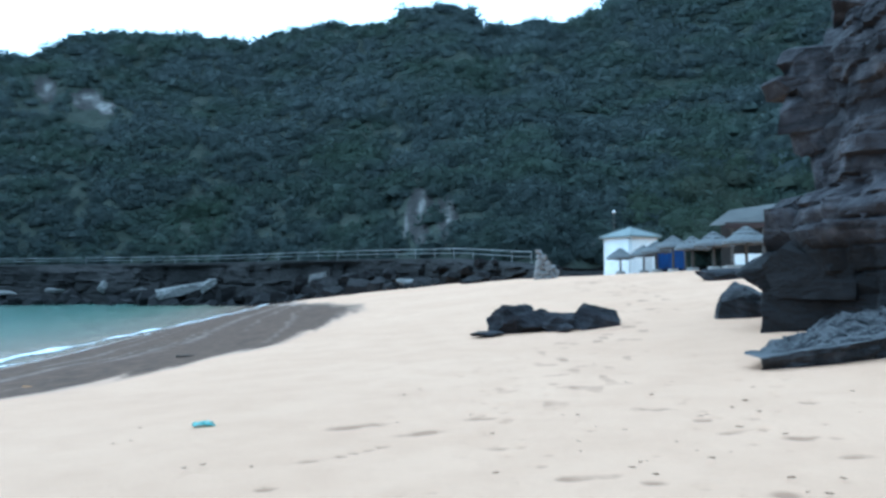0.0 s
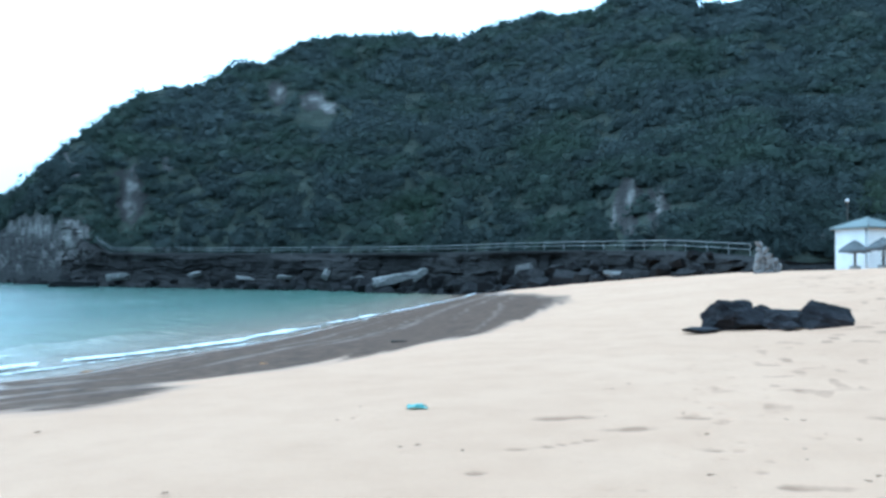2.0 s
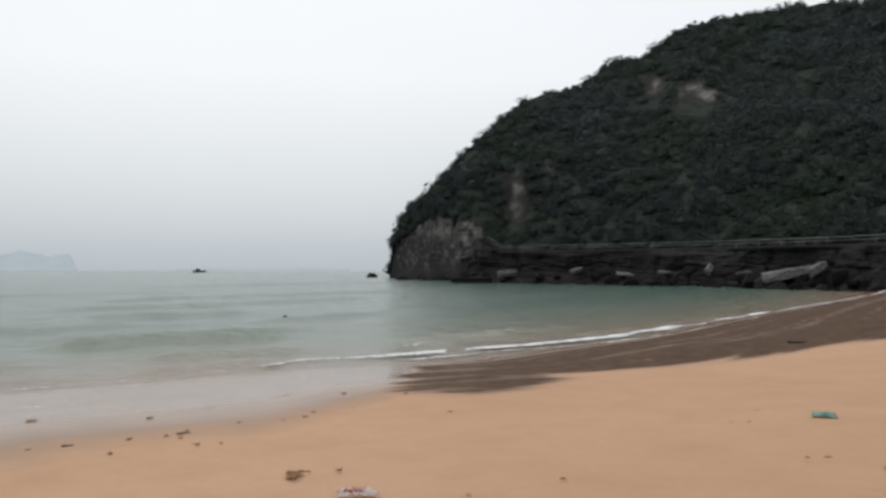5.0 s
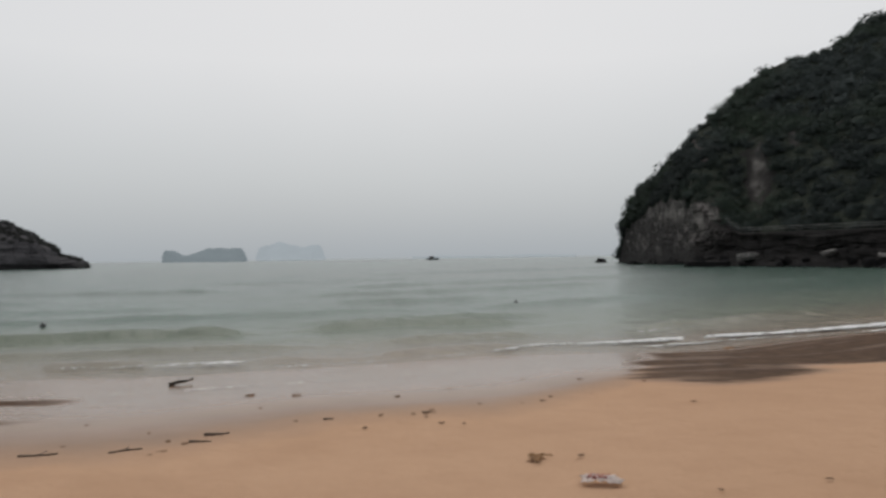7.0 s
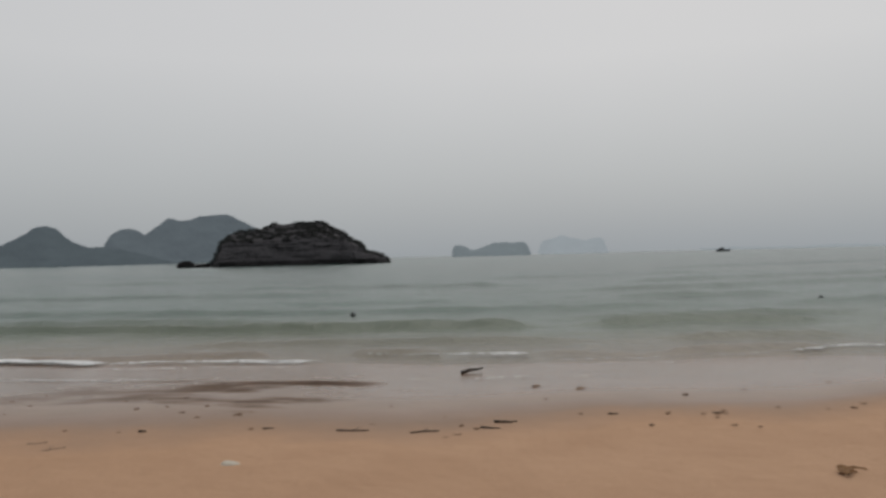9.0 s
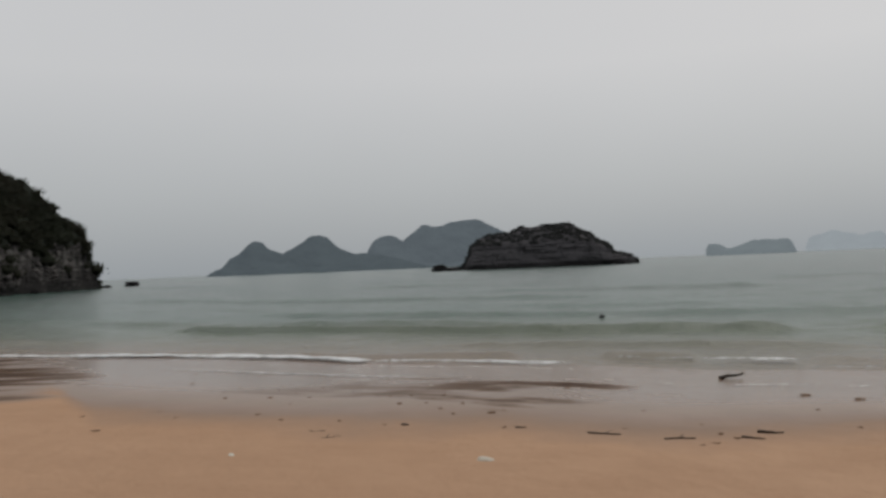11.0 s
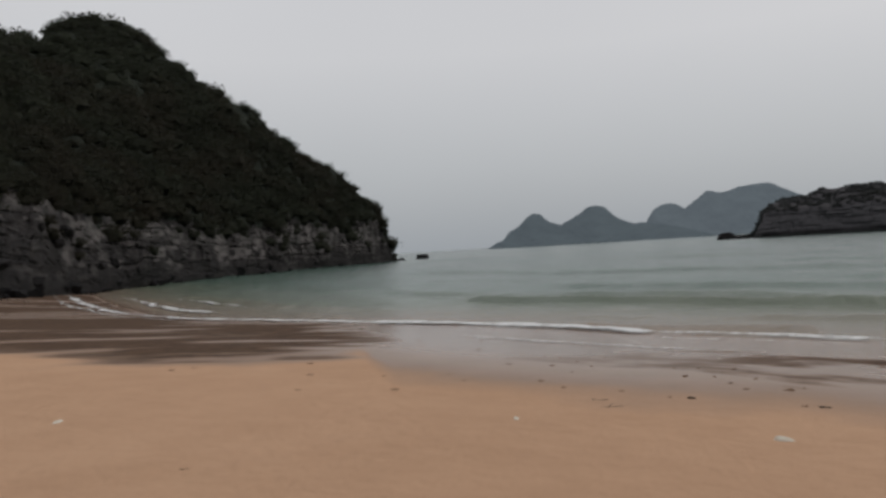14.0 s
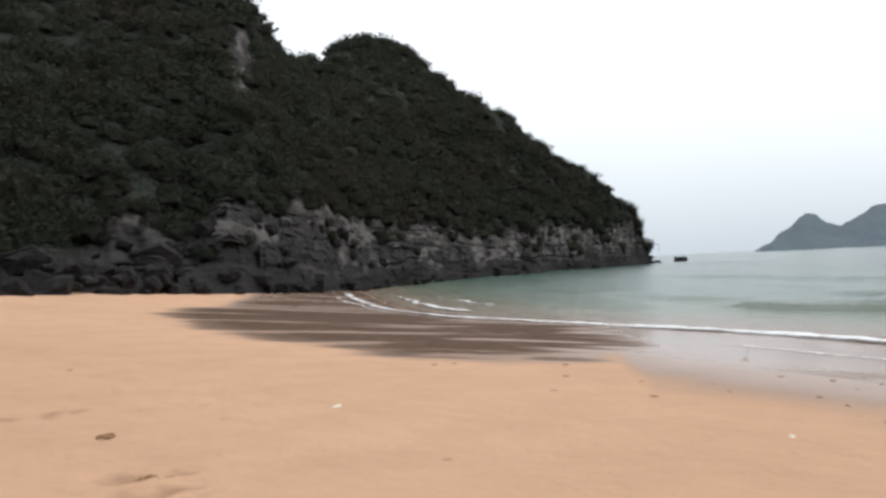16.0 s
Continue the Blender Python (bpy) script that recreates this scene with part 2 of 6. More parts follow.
def mat_rock(name, base, pale, size=1.0, tide_shade=False, own=False, reach=0.0, top_light=0.0, calm=0.0):
    m, t, s = material(name, 0.9)
    p = coords(t, (size, size, size)) if own else place(t, (size, size, size))
    col, h = rock_look(t, p, base, pale)
    if calm:
        col = blend(t, calm, col, tuple(0.7 * a + 0.3 * b for a, b in zip(base, pale)))
    # Dark foot: tidal growth on shore rock, undercut shade painted on the stack.
    if tide_shade:
        sep = t.nodes.new("ShaderNodeSeparateXYZ")
        t.links.new(place(t), sep.inputs[0])
        z = calc(t, "ADD", sep.outputs[2], calc(t, "MULTIPLY", noisy(t, place(t), 0.5, 4), -1.6))
        col = blend(t, ramp(t, calc(t, "MULTIPLY_ADD", z, 0.25, 0.5), (0.42 + reach, 0.9), (0.72 + reach, 0.0)), col, (0.014, 0.0135, 0.014))
    # Upward faces are blended paler: sky light painted onto the slab tops.
    if top_light:
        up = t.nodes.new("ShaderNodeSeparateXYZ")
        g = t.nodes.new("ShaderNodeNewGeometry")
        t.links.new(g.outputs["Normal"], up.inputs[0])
        facing_up = calc(t, "ADD", up.outputs[2], calc(t, "MULTIPLY", calc(t, "SUBTRACT", noisy(t, p, 3.0, 5), 0.5), 0.9))
        col = blend(t, calc(t, "MULTIPLY", ramp(t, facing_up, (0.55, 0.0), (0.95, 1.0)), top_light), col, (0.155, 0.15, 0.15))
    put(t, s.inputs["Base Color"], col)
    s.inputs["Specular IOR Level"].default_value = 0.15
    relief(t, s, h, 0.9 * (1 - calm), 0.12 / size)
    return m


def mat_hill():
    m, t, s = material("hillside", 0.95)
    p = place(t)
    stone, ho = rock_look(t, place(t, (0.45, 0.45, 0.45)), (0.030, 0.027, 0.026), (0.098, 0.089, 0.083), 1.2)
    scar = blend(t, ramp(t, noisy(t, place(t, (0.5, 0.5, 0.12)), 1.0, 5), (0.35, 0.0), (0.6, 1.0)), (0.07, 0.065, 0.06), (0.25, 0.238, 0.22))
    facet = stored(t, "facet")
    stone = blend(t, ramp(t, facet, (0.5, 0.0), (0.82, 0.8)), stone, (0.155, 0.142, 0.134))
    # Low facet values go near black, with crevice shade painted in this way.
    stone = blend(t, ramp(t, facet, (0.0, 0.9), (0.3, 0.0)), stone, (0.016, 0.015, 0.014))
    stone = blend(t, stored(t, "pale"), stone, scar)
    # Stone turns near black below the stored foot height, its edge broken by noise.
    z = calc(t, "ADD", stored(t, "above_dark_foot"), calc(t, "MULTIPLY_ADD", noisy(t, p, 0.3, 4), -3.0, 1.5))
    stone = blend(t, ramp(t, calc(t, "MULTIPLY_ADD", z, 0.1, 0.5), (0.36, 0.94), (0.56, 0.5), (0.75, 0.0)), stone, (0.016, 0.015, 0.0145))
    soil = blend(t, ramp(t, noisy(t, p, 0.6, 5), (0.35, 0.0), (0.7, 1.0)), (0.021, 0.026, 0.019), (0.033, 0.039, 0.029))
    edge = calc(t, "ADD", stored(t, "rock"), calc(t, "MULTIPLY", calc(t, "SUBTRACT", noisy(t, p, 0.35, 5, 0.65), 0.5), 0.9))
    put(t, s.inputs["Base Color"], blend(t, ramp(t, edge, (0.42, 0.0), (0.58, 1.0)), soil, stone))
    s.inputs["Specular IOR Level"].default_value = 0.2
    relief(t, s, ho, 1.0, 0.35)
    return m


def mat_leaf(name, low, high, warm):
    m, t, s = material(name, 0.75)
    tone, g = stored(t, "tone"), t.nodes.new("ShaderNodeNewGeometry")
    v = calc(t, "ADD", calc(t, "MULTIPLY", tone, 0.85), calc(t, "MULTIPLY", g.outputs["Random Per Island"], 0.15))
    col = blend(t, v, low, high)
    fine = ramp(t, noisy(t, place(t), 1.7, 6, 0.7), (0.34, 0.0), (0.68, 1.0))
    col = blend(t, calc(t, "MULTIPLY", fine, 0.25), col, tuple(c * 1.1 for c in high))
    col = blend(t, ramp(t, noisy(t, place(t, (0.04, 0.04, 0.08)), 1.0, 3), (0.46, 0.0), (0.66, 0.75)), col, warm)
    put(t, s.inputs["Base Color"], col)
    s.inputs["Specular IOR Level"].default_value = 0.1
    n = t.nodes.new("ShaderNodeAttribute")
    n.attribute_name = "away"
    t.links.new(n.outputs["Vector"], s.inputs["Normal"])
    thin = t.nodes.new("ShaderNodeBsdfTranslucent")
    both = t.nodes.new("ShaderNodeMixShader")
    both.inputs[0].default_value = 0.4
    put(t, thin.inputs["Color"], col)
    t.links.new(s.outputs[0], both.inputs[1]), t.links.new(thin.outputs[0], both.inputs[2])
    t.links.new(both.outputs[0], t.nodes["Material Output"].inputs["Surface"])
    return m


def mat_plain(name, color, rough=0.8, size=4.0, vary=0.35, metal=0.0, bump=0.01, own=True):
    """One paint or stuff with grain, stains and a little relief."""
    m, t, s = material(name, rough, color, metal)
    p = coords(t) if own else place(t)
    a, b = noisy(t, p, size, 5), noisy(t, p, size * 9, 4)
    col = blend(t, calc(t, "MULTIPLY", ramp(t, a, (0.4, 0.0), (0.75, 1.0)), vary), color, tuple(c * 0.45 for c in color))
    col = blend(t, calc(t, "MULTIPLY", ramp(t, b, (0.5, 0.0), (0.8, 1.0)), vary * 0.6), col, tuple(min(1, c * 1.3 + 0.02) for c in color))
    put(t, s.inputs["Base Color"], col)
    relief(t, s, b, 0.5, bump)
    return m


def mat_distance(name, haze_glow, land, glow):
    """Far land whose surface glows in a haze colour, painted in place of real haze."""
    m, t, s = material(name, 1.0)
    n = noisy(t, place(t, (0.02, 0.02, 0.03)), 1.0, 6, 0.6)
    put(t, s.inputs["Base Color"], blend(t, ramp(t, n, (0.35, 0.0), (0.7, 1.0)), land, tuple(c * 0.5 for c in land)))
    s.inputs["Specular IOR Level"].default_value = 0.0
    s.inputs["Emission Color"].default_value = (*haze_glow, 1)
    s.inputs["Emission Strength"].default_value = glow
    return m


SAND, WATER, FOAM, HILL = mat_sand(), mat_sea(), mat_foam(), mat_hill()
ROCK = mat_rock("dark_limestone", (0.030, 0.029, 0.033), (0.075, 0.073, 0.078), 1.0, own=True)
# reach raises the dark foot: shade painted over the stack's lower part.
ROCK_STACK = mat_rock("layered_limestone", (0.046, 0.043, 0.047), (0.135, 0.126, 0.132), 0.9, tide_shade=True, reach=0.48)
ROCK_SHORE = mat_rock("tidal_limestone", (0.018, 0.0165, 0.0165), (0.046, 0.043, 0.042), 0.8, tide_shade=True)
ROCK_ISLAND = mat_rock("island_limestone", (0.062, 0.060, 0.064), (0.092, 0.088, 0.090), 0.22, tide_shade=True, calm=0.7)
ROCK_SLAB = mat_rock("top_lit_limestone", (0.030, 0.030, 0.033), (0.085, 0.085, 0.09), 1.0, own=True, top_light=0.36)
# The high tone is blue-grey: hill haze put into the leaf colour.
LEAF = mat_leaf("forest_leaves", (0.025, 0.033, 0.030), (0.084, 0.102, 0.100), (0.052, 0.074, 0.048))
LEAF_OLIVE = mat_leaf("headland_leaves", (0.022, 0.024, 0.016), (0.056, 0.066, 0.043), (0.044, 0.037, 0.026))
LEAF_ISLE = mat_leaf("island_scrub", (0.042, 0.046, 0.047), (0.066, 0.070, 0.068), (0.052, 0.054, 0.050))
LEAF_NEAR = mat_leaf("bush_leaves", (0.024, 0.034, 0.024), (0.054, 0.072, 0.046), (0.050, 0.056, 0.040))
RANGE = mat_distance("haze_glow_range", (0.066, 0.082, 0.094), (0.035, 0.045, 0.045), 1.0)
RANGE_FAR = mat_distance("paler_haze_glow_range", (0.086, 0.105, 0.120), (0.04, 0.05, 0.05), 1.0)
FAINT = mat_distance("haze_glow_faint_island", (0.295, 0.335, 0.36), (0.05, 0.06, 0.06), 1.0)
HAZE_NEAR = mat_distance("haze_glow_islet", (0.155, 0.185, 0.2), (0.05, 0.06, 0.06), 1.0)
WHITEWASH = mat_plain("whitewash", (0.74, 0.75, 0.74), 0.85, 1.2, 0.25)
ROOF_TEAL = mat_plain("faded_teal_roof", (0.145, 0.165, 0.158), 0.7, 2.0)
THATCH = mat_plain("weathered_thatch", (0.112, 0.113, 0.114), 0.95, 6.0, 0.5, bump=0.03)
WOOD = mat_plain("grey_wood", (0.085, 0.075, 0.065), 0.85, 5.0)
DRIFT = mat_plain("wet_driftwood", (0.055, 0.040, 0.030), 0.8, 12.0)
BLUE = mat_plain("blue_tarpaulin", (0.022, 0.075, 0.25), 0.5, 2.0, 0.25)
ROOF_GREY = mat_plain("grey_roof_sheet", (0.15, 0.147, 0.14), 0.85, 1.0, 0.4)
FASCIA = mat_plain("rust_red_fascia", (0.045, 0.028, 0.025), 0.8, 2.0)
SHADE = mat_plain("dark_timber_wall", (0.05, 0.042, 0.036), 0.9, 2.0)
CONCRETE = mat_plain("stained_concrete", (0.27, 0.265, 0.25), 0.9, 1.0, 0.5)
RAIL = mat_plain("weathered_rail_paint", (0.27, 0.27, 0.265), 0.7, 0.6, 0.85)
GLOBE = mat_plain("white_lamp_globe", (0.8, 0.8, 0.8), 0.3, 2.0, 0.05)
MINT = mat_plain("mint_plastic_film", (0.30, 0.60, 0.55), 0.35, 9.0, 0.4)
RAG = mat_plain("white_rag", (0.90, 0.82, 0.78), 0.9, 14.0, 0.35)
RAG_RED = mat_plain("faded_red_print", (0.45, 0.2, 0.17), 0.9, 14.0, 0.3)
STONE = mat_plain("bleached_stone", (0.66, 0.60, 0.50), 0.8, 20.0, 0.3)
SHELL = mat_plain("chalky_shell", (0.70, 0.66, 0.56), 0.6, 30.0, 0.25)
WEED = mat_plain("brown_weed", (0.20, 0.112, 0.058), 0.8, 18.0, 0.5)
WEED_DRY = mat_plain("dried_weed", (0.30, 0.165, 0.075), 0.9, 18.0, 0.5)
BUOY = mat_plain("dark_float", (0.035, 0.037, 0.04), 0.5, 6.0, 0.3)


# ---- mesh helpers ----
def raw_mesh(name, verts, faces, mat, attrs=(), shade=True):
    """A mesh from arrays: verts n x 3, faces m x 4 or m x 3."""
    verts, faces = np.asarray(verts, np.float32), np.asarray(faces, np.int32)
    me = bpy.data.meshes.new(name)
    k = faces.shape[1]
    me.vertices.add(len(verts))
    me.vertices.foreach_set("co", verts.ravel())
    me.loops.add(faces.size)
    me.loops.foreach_set("vertex_index", faces.ravel())
    me.polygons.add(len(faces))
    me.polygons.foreach_set("loop_start", np.arange(0, faces.size, k, dtype=np.int32))
    me.polygons.foreach_set("use_smooth", np.full(len(faces), shade))
    for key, values in attrs:
        values = np.asarray(values, np.float32)
        if values.size == 3 * len(verts):
            me.attributes.new(key, "FLOAT_VECTOR", "POINT").data.foreach_set("vector", values.ravel())
        else:
            me.attributes.new(key, "FLOAT", "POINT").data.foreach_set("value", values.ravel())
    me.update(calc_edges=True)
    me.validate()
    me.materials.append(mat)
    return me


def sheet(rows, cols, wrap=False):
    """Quads of a grid of rows x cols vertices."""
    i, j = np.meshgrid(np.arange(rows - 1), np.arange(cols if wrap else cols - 1), indexing="ij")
    k = (j + 1) % cols
    return np.stack([i * cols + j, i * cols + k, (i + 1) * cols + k, (i + 1) * cols + j], -1).reshape(-1, 4)


def part(name, bm, mat, parent=None, label="", shade=False):
    me = bpy.data.meshes.new(name)
    bm.to_mesh(me)
    bm.free()
    me.polygons.foreach_set("use_smooth", np.full(len(me.polygons), shade))
    me.materials.append(mat)
    ob = new(name, me)
    if parent is not None:
        ob.parent = parent
    if label:
        tagged(ob, label)
    return ob


def box(bm, size, at=(0, 0, 0), turn=0.0, bevel=0.0):
    r = bmesh.ops.create_cube(bm, size=1)
    m = pose(*at, 0, 0, turn) @ Matrix.Diagonal((*size, 1))
    bmesh.ops.transform(bm, matrix=m, verts=r["verts"])
    if bevel:
        es = list({e for v in r["verts"] for e in v.link_edges})
        bmesh.ops.bevel(bm, geom=es, offset=bevel, segments=2, affect="EDGES")
    return bm


def rod(bm, a, b, r1, r2=None, sides=8):
    a, b = Vector(a), Vector(b)
    m = Matrix.Translation((a + b) / 2) @ (b - a).to_track_quat("Z", "Y").to_matrix().to_4x4()
    bmesh.ops.create_cone(bm, cap_ends=True, segments=sides, radius1=r1, radius2=r1 if r2 is None else r2, depth=(b - a).length, matrix=m)
    return bm


def facet_rock(seed, size, rough=0.07, cuts=14, level=3, layers=0.0):
    """A broken block: a cube cut flat by random planes, its faces roughened; it stands a little below z = 0."""
    rng = random.Random(seed)
    bm = bmesh.new()
    bmesh.ops.create_cube(bm, size=2)
    for _ in range(cuts):
        v = Vector((rng.gauss(0, 1), rng.gauss(0, 1), rng.gauss(0.15, 0.8))).normalized()
        got = bmesh.ops.bisect_plane(bm, geom=bm.verts[:] + bm.edges[:] + bm.faces[:], plane_co=v * rng.uniform(0.72, 1.05), plane_no=v, clear_outer=True)
        rim = [e for e in got["geom_cut"] if isinstance(e, bmesh.types.BMEdge)]
        if len(rim) > 2:
            bmesh.ops.contextual_create(bm, geom=rim)
    bmesh.ops.triangulate(bm, faces=bm.faces[:])
    for _ in range(level):
        long = [e for e in bm.edges if e.calc_length() > 0.22]
        if not long or len(bm.faces) > 2600:
            break
        bmesh.ops.subdivide_edges(bm, edges=long, cuts=1)
        bmesh.ops.triangulate(bm, faces=bm.faces[:])
    off = Vector((seed * 3.7, seed * 1.3, 0))
    for v in bm.verts:
        q = v.co.copy()
        push = rough * (0.9 * noise.fractal(q * 1.9 + off, 0.8, 2.1, 4) + 0.5 * abs(noise.noise(q * 6 + off)))
        if layers:
            push += layers * (math.floor(q.z * 6 + noise.noise(q + off) * 2) % 2 - 0.5)
        v.co = q * (1 + push)
        v.co = Vector((v.co.x * size[0], v.co.y * size[1], (v.co.z + 0.55) * size[2]))
    return bm


# ---- sand ----
STAIN_FAR = ((46.8, 14.4), (46.4, 18.5), (45.5, 23), (33, 30), (21, 54), (14.4, 100), (12.4, 92), (7.2, 45), (8.0, 36), (11.4, 29), (13.3, 24.8), (19, 22.5), (28, 18.4), (35.3, 17), (38.9, 14.4), (41.6, 14))
STAIN_HEAD = ((156.5, 34), (152, 46), (149, 57), (147, 74), (144, 100), (141, 90), (139, 52), (131, 38), (125.5, 31), (123, 26), (122.6, 20), (123.3, 18.4), (127, 16.2), (132.7, 15.5), (137.4, 16), (140.6, 16.6), (144.8, 19.2), (150, 21.2), (152.5, 23.8), (154.2, 28))
STAIN_MID = ((117, 16), (104, 17.2), (94.3, 16.9), (85.4, 16.8), (85.4, 13.8), (90.8, 12.8), (95.5, 11.7), (98, 12.8), (104, 13.4), (116, 14))


def within(X, Y, shape):
    """Distance inside a closed outline of (bearing, distance) corners; negative outside."""
    px, py = polar(*np.array(shape, float).T)
    best, odd = np.full(X.shape, 1e9), np.zeros(X.shape, bool)
    for i in range(len(px)):
        ax, ay, bx, by = px[i - 1], py[i - 1], px[i], py[i]
        t = np.clip(((X - ax) * (bx - ax) + (Y - ay) * (by - ay)) / ((bx - ax) ** 2 + (by - ay) ** 2), 0, 1)
        best = np.minimum(best, np.hypot(X - ax - t * (bx - ax), Y - ay - t * (by - ay)))
        odd ^= ((ay > Y) != (by > Y)) & (X < ax + (Y - ay) * (bx - ax) / (by - ay + 1e-12))
    return np.where(odd, best, -best)


def build_ground():
    b = np.concatenate([np.arange(-34, 172, 0.4), np.arange(172, 326, 4)])
    r = np.concatenate([[0.05, 0.4, 1.0, 1.7, 2.5, 3.3], np.geomspace(4, 130, 285), np.geomspace(137, 4850, 55)])
    B, R = np.meshgrid(b, r)
    X, Y = polar(B, R)
    d = inland(X, Y)
    Z = ground_z(X, Y, d)
    shore = smooth(7, 13, d)
    Z = Z + 0.10 * cloudy(X / 7, Y / 7, 5) * smooth(2, 20, d) * (R < 140)
    Z = Z + 0.012 * cloudy(X / 0.9, Y / 0.9, 9) * shore * (R < 60)
    # footprints, scuffs and low heaps in the dry sand
    rng = np.random.default_rng(4)
    dents = []
    for _ in range(9):
        b0, r0, turn = rng.uniform(-26, -2), rng.uniform(7, 12), rng.uniform(-0.35, 0.35)
        x0, y0 = polar(b0, r0)
        for k in range(int(rng.integers(6, 16))):
            s = 0.62 * k
            dents.append((x0 + s * np.sin(turn) + 0.12 * (-1) ** k + rng.normal(0, 0.05), y0 + s * np.cos(turn) + rng.normal(0, 0.07), rng.uniform(0.07, 0.11), rng.uniform(0.02, 0.035)))
    for _ in range(170):
        x0, y0 = polar(rng.uniform(-28, 14), rng.uniform(6, 26))
        dents.append((x0, y0, rng.uniform(0.04, 0.11), rng.uniform(0.006, 0.02)))
    for _ in range(26):
        x0, y0 = polar(rng.uniform(150, 168), rng.uniform(5.5, 14))
        dents.append((x0, y0, rng.uniform(0.06, 0.16), rng.uniform(0.01, 0.02)))
    for b0, r0 in ((162.3, 10.8), (157.1, 6.8)):
        x0, y0 = polar(b0, r0)
        for _ in range(6):
            dents.append((x0 + rng.normal(0, 0.28), y0 + rng.normal(0, 0.2), rng.uniform(0.12, 0.25), rng.choice([-0.025, 0.03])))
    scuff = np.zeros_like(Z)
    for x0, y0, size, deep in dents:
        e = ((X - x0) ** 2 + (Y - y0) ** 2) / size ** 2
        scuff = np.maximum(scuff, np.exp(-e) * min(0.85, 0.35 + abs(deep) * 10))
        Z = Z - deep * np.exp(-e) + 0.45 * deep * np.exp(-(np.sqrt(e) - 1.5) ** 2 * 4)
    # long trampled marks and a dragged line
    for b0, r0, half in ((7.5, 9.9, 0.42), (2.9, 9.1, 0.38), (-1.4, 9.8, 0.26), (-2.2, 8.1, 0.22), (-13.9, 10.0, 0.30), (-16.9, 9.2, 0.11), (-19.0, 8.6, 0.18), (-22.7, 8.3, 0.2), (-23.4, 10.2, 0.2), (-26.3, 7.6, 0.16),
                         (-13.6, 6.6, 0.12), (-21.6, 6.3, 0.13), (-9.0, 6.8, 0.3), (13.9, 7.2, 0.12)):
        across = np.radians(B - b0) * r0
        slant = rng.uniform(-0.35, 0.35)
        e = (across / half) ** 2 + ((R - r0 - slant * across) / (0.07 + 0.16 * half)) ** 2
        e = e + 0.9 * cloudy(X / 0.22, Y / 0.22, 61)
        scuff = np.maximum(scuff, 0.95 * np.exp(-np.maximum(e, 0)))
        Z = Z - 0.022 * np.exp(-np.maximum(e, 0))
    drag = np.interp(B, [4.7, 6.7, 9.1, 11.9, 15.0], [8.62, 8.42, 8.21, 8.10, 8.14]) + 0.05 * cloudy(B / 2, B * 0, 62)
    line = np.exp(-((R - drag) / 0.06) ** 2) * smooth(4.4, 5.4, B) * (1 - smooth(11, 15, B))
    scuff = np.maximum(scuff, 0.8 * line)
    Z = Z - 0.02 * line
    path = np.interp(R, [9, 14, 20, 28, 40, 55], [-5, -8, -11, -13, -10, -12])
    tread = np.exp(-((B - path) / np.interp(R, [9, 30, 55], [7, 4, 5])) ** 2) * smooth(8, 12, R) * (1 - smooth(50, 60, R))
    scuff = np.maximum(scuff, tread * smooth(0.66, 0.85, grain(X / 0.28, Y / 0.45, 71)) * 0.7)
    scuff = np.maximum(scuff, 0.36 * smooth(24, 34, R) * (1 - smooth(50, 60, R)) * (1 - smooth(-6, 0, B)) * smooth(0.5, 0.75, grain(X / 2.2, Y / 5, 72)))
    wob = cloudy(X / 5, Y / 5, 21)
    reach = np.interp(B, [4.5, 7.2, 12, 28, 40, 46, 57, 71, 84, 95, 106, 122, 132, 141, 150, 155], [1.0, 9.5, 9.5, 5.5, 6.8, 6.6, 8.0, 7.5, 8.4, 8.5, 9.6, 9.8, 11, 12.4, 13.4, 13])
    run = cloudy(d / 0.62 + 0.8 * wob, B / 9, 33)
    thin = cloudy(d / 0.26 + 0.5 * wob, B / 6, 35)
    band = cloudy(np.log(np.maximum(R, 1)) * 19 + 0.6 * wob, B / 11, 37) + 0.4 * cloudy(np.log(np.maximum(R, 1)) * 40, B / 8, 38)
    ragged = 0.9 * run + 0.45 * thin + 0.5 * wob
    fresh = smooth(0.05, 0.7, d)
    # stains of dark mineral sand: one along the far shore, one below the headland, a thin streaked one between
    far_stain = within(X, Y, STAIN_FAR) + 0.45 * ragged * (1 + R / 60)
    head_stain = within(X, Y, STAIN_HEAD) + 0.45 * (0.9 * band + 0.5 * wob) * (1 + R / 60)
    mid_stain = within(X, Y, STAIN_MID) + 0.9 * ragged
    near_far = np.maximum(smooth(-0.9, 0.9, far_stain), smooth(-0.9, 0.9, head_stain))
    guard = np.maximum(smooth(8, 12, B) * (1 - smooth(44, 48, B)), smooth(122, 126, B) * (1 - smooth(156, 164, B)))
    wet = (1 - smooth(-1.7, 1.5, d - reach + 2.6 * guard - 0.8 * (1 - guard) + 0.7 * wob))
    wet = np.maximum(wet, near_far)
    film = (1 - smooth(0.5, 1.15, d / reach)) * 0.8 + 0.2
    streak = smooth(-0.5, 0.25, run + 0.5 * thin + 0.1)
    one = smooth(-0.35, 0.5, far_stain / (1 + smooth(24, 60, R) * 2.5)) * (0.72 + 0.28 * streak)
    two = (0.62 + 0.38 * smooth(0.2, 2.2, head_stain)) * smooth(-0.35, 0.6, head_stain) * (0.3 + 0.7 * smooth(-0.55, 0.1, band))
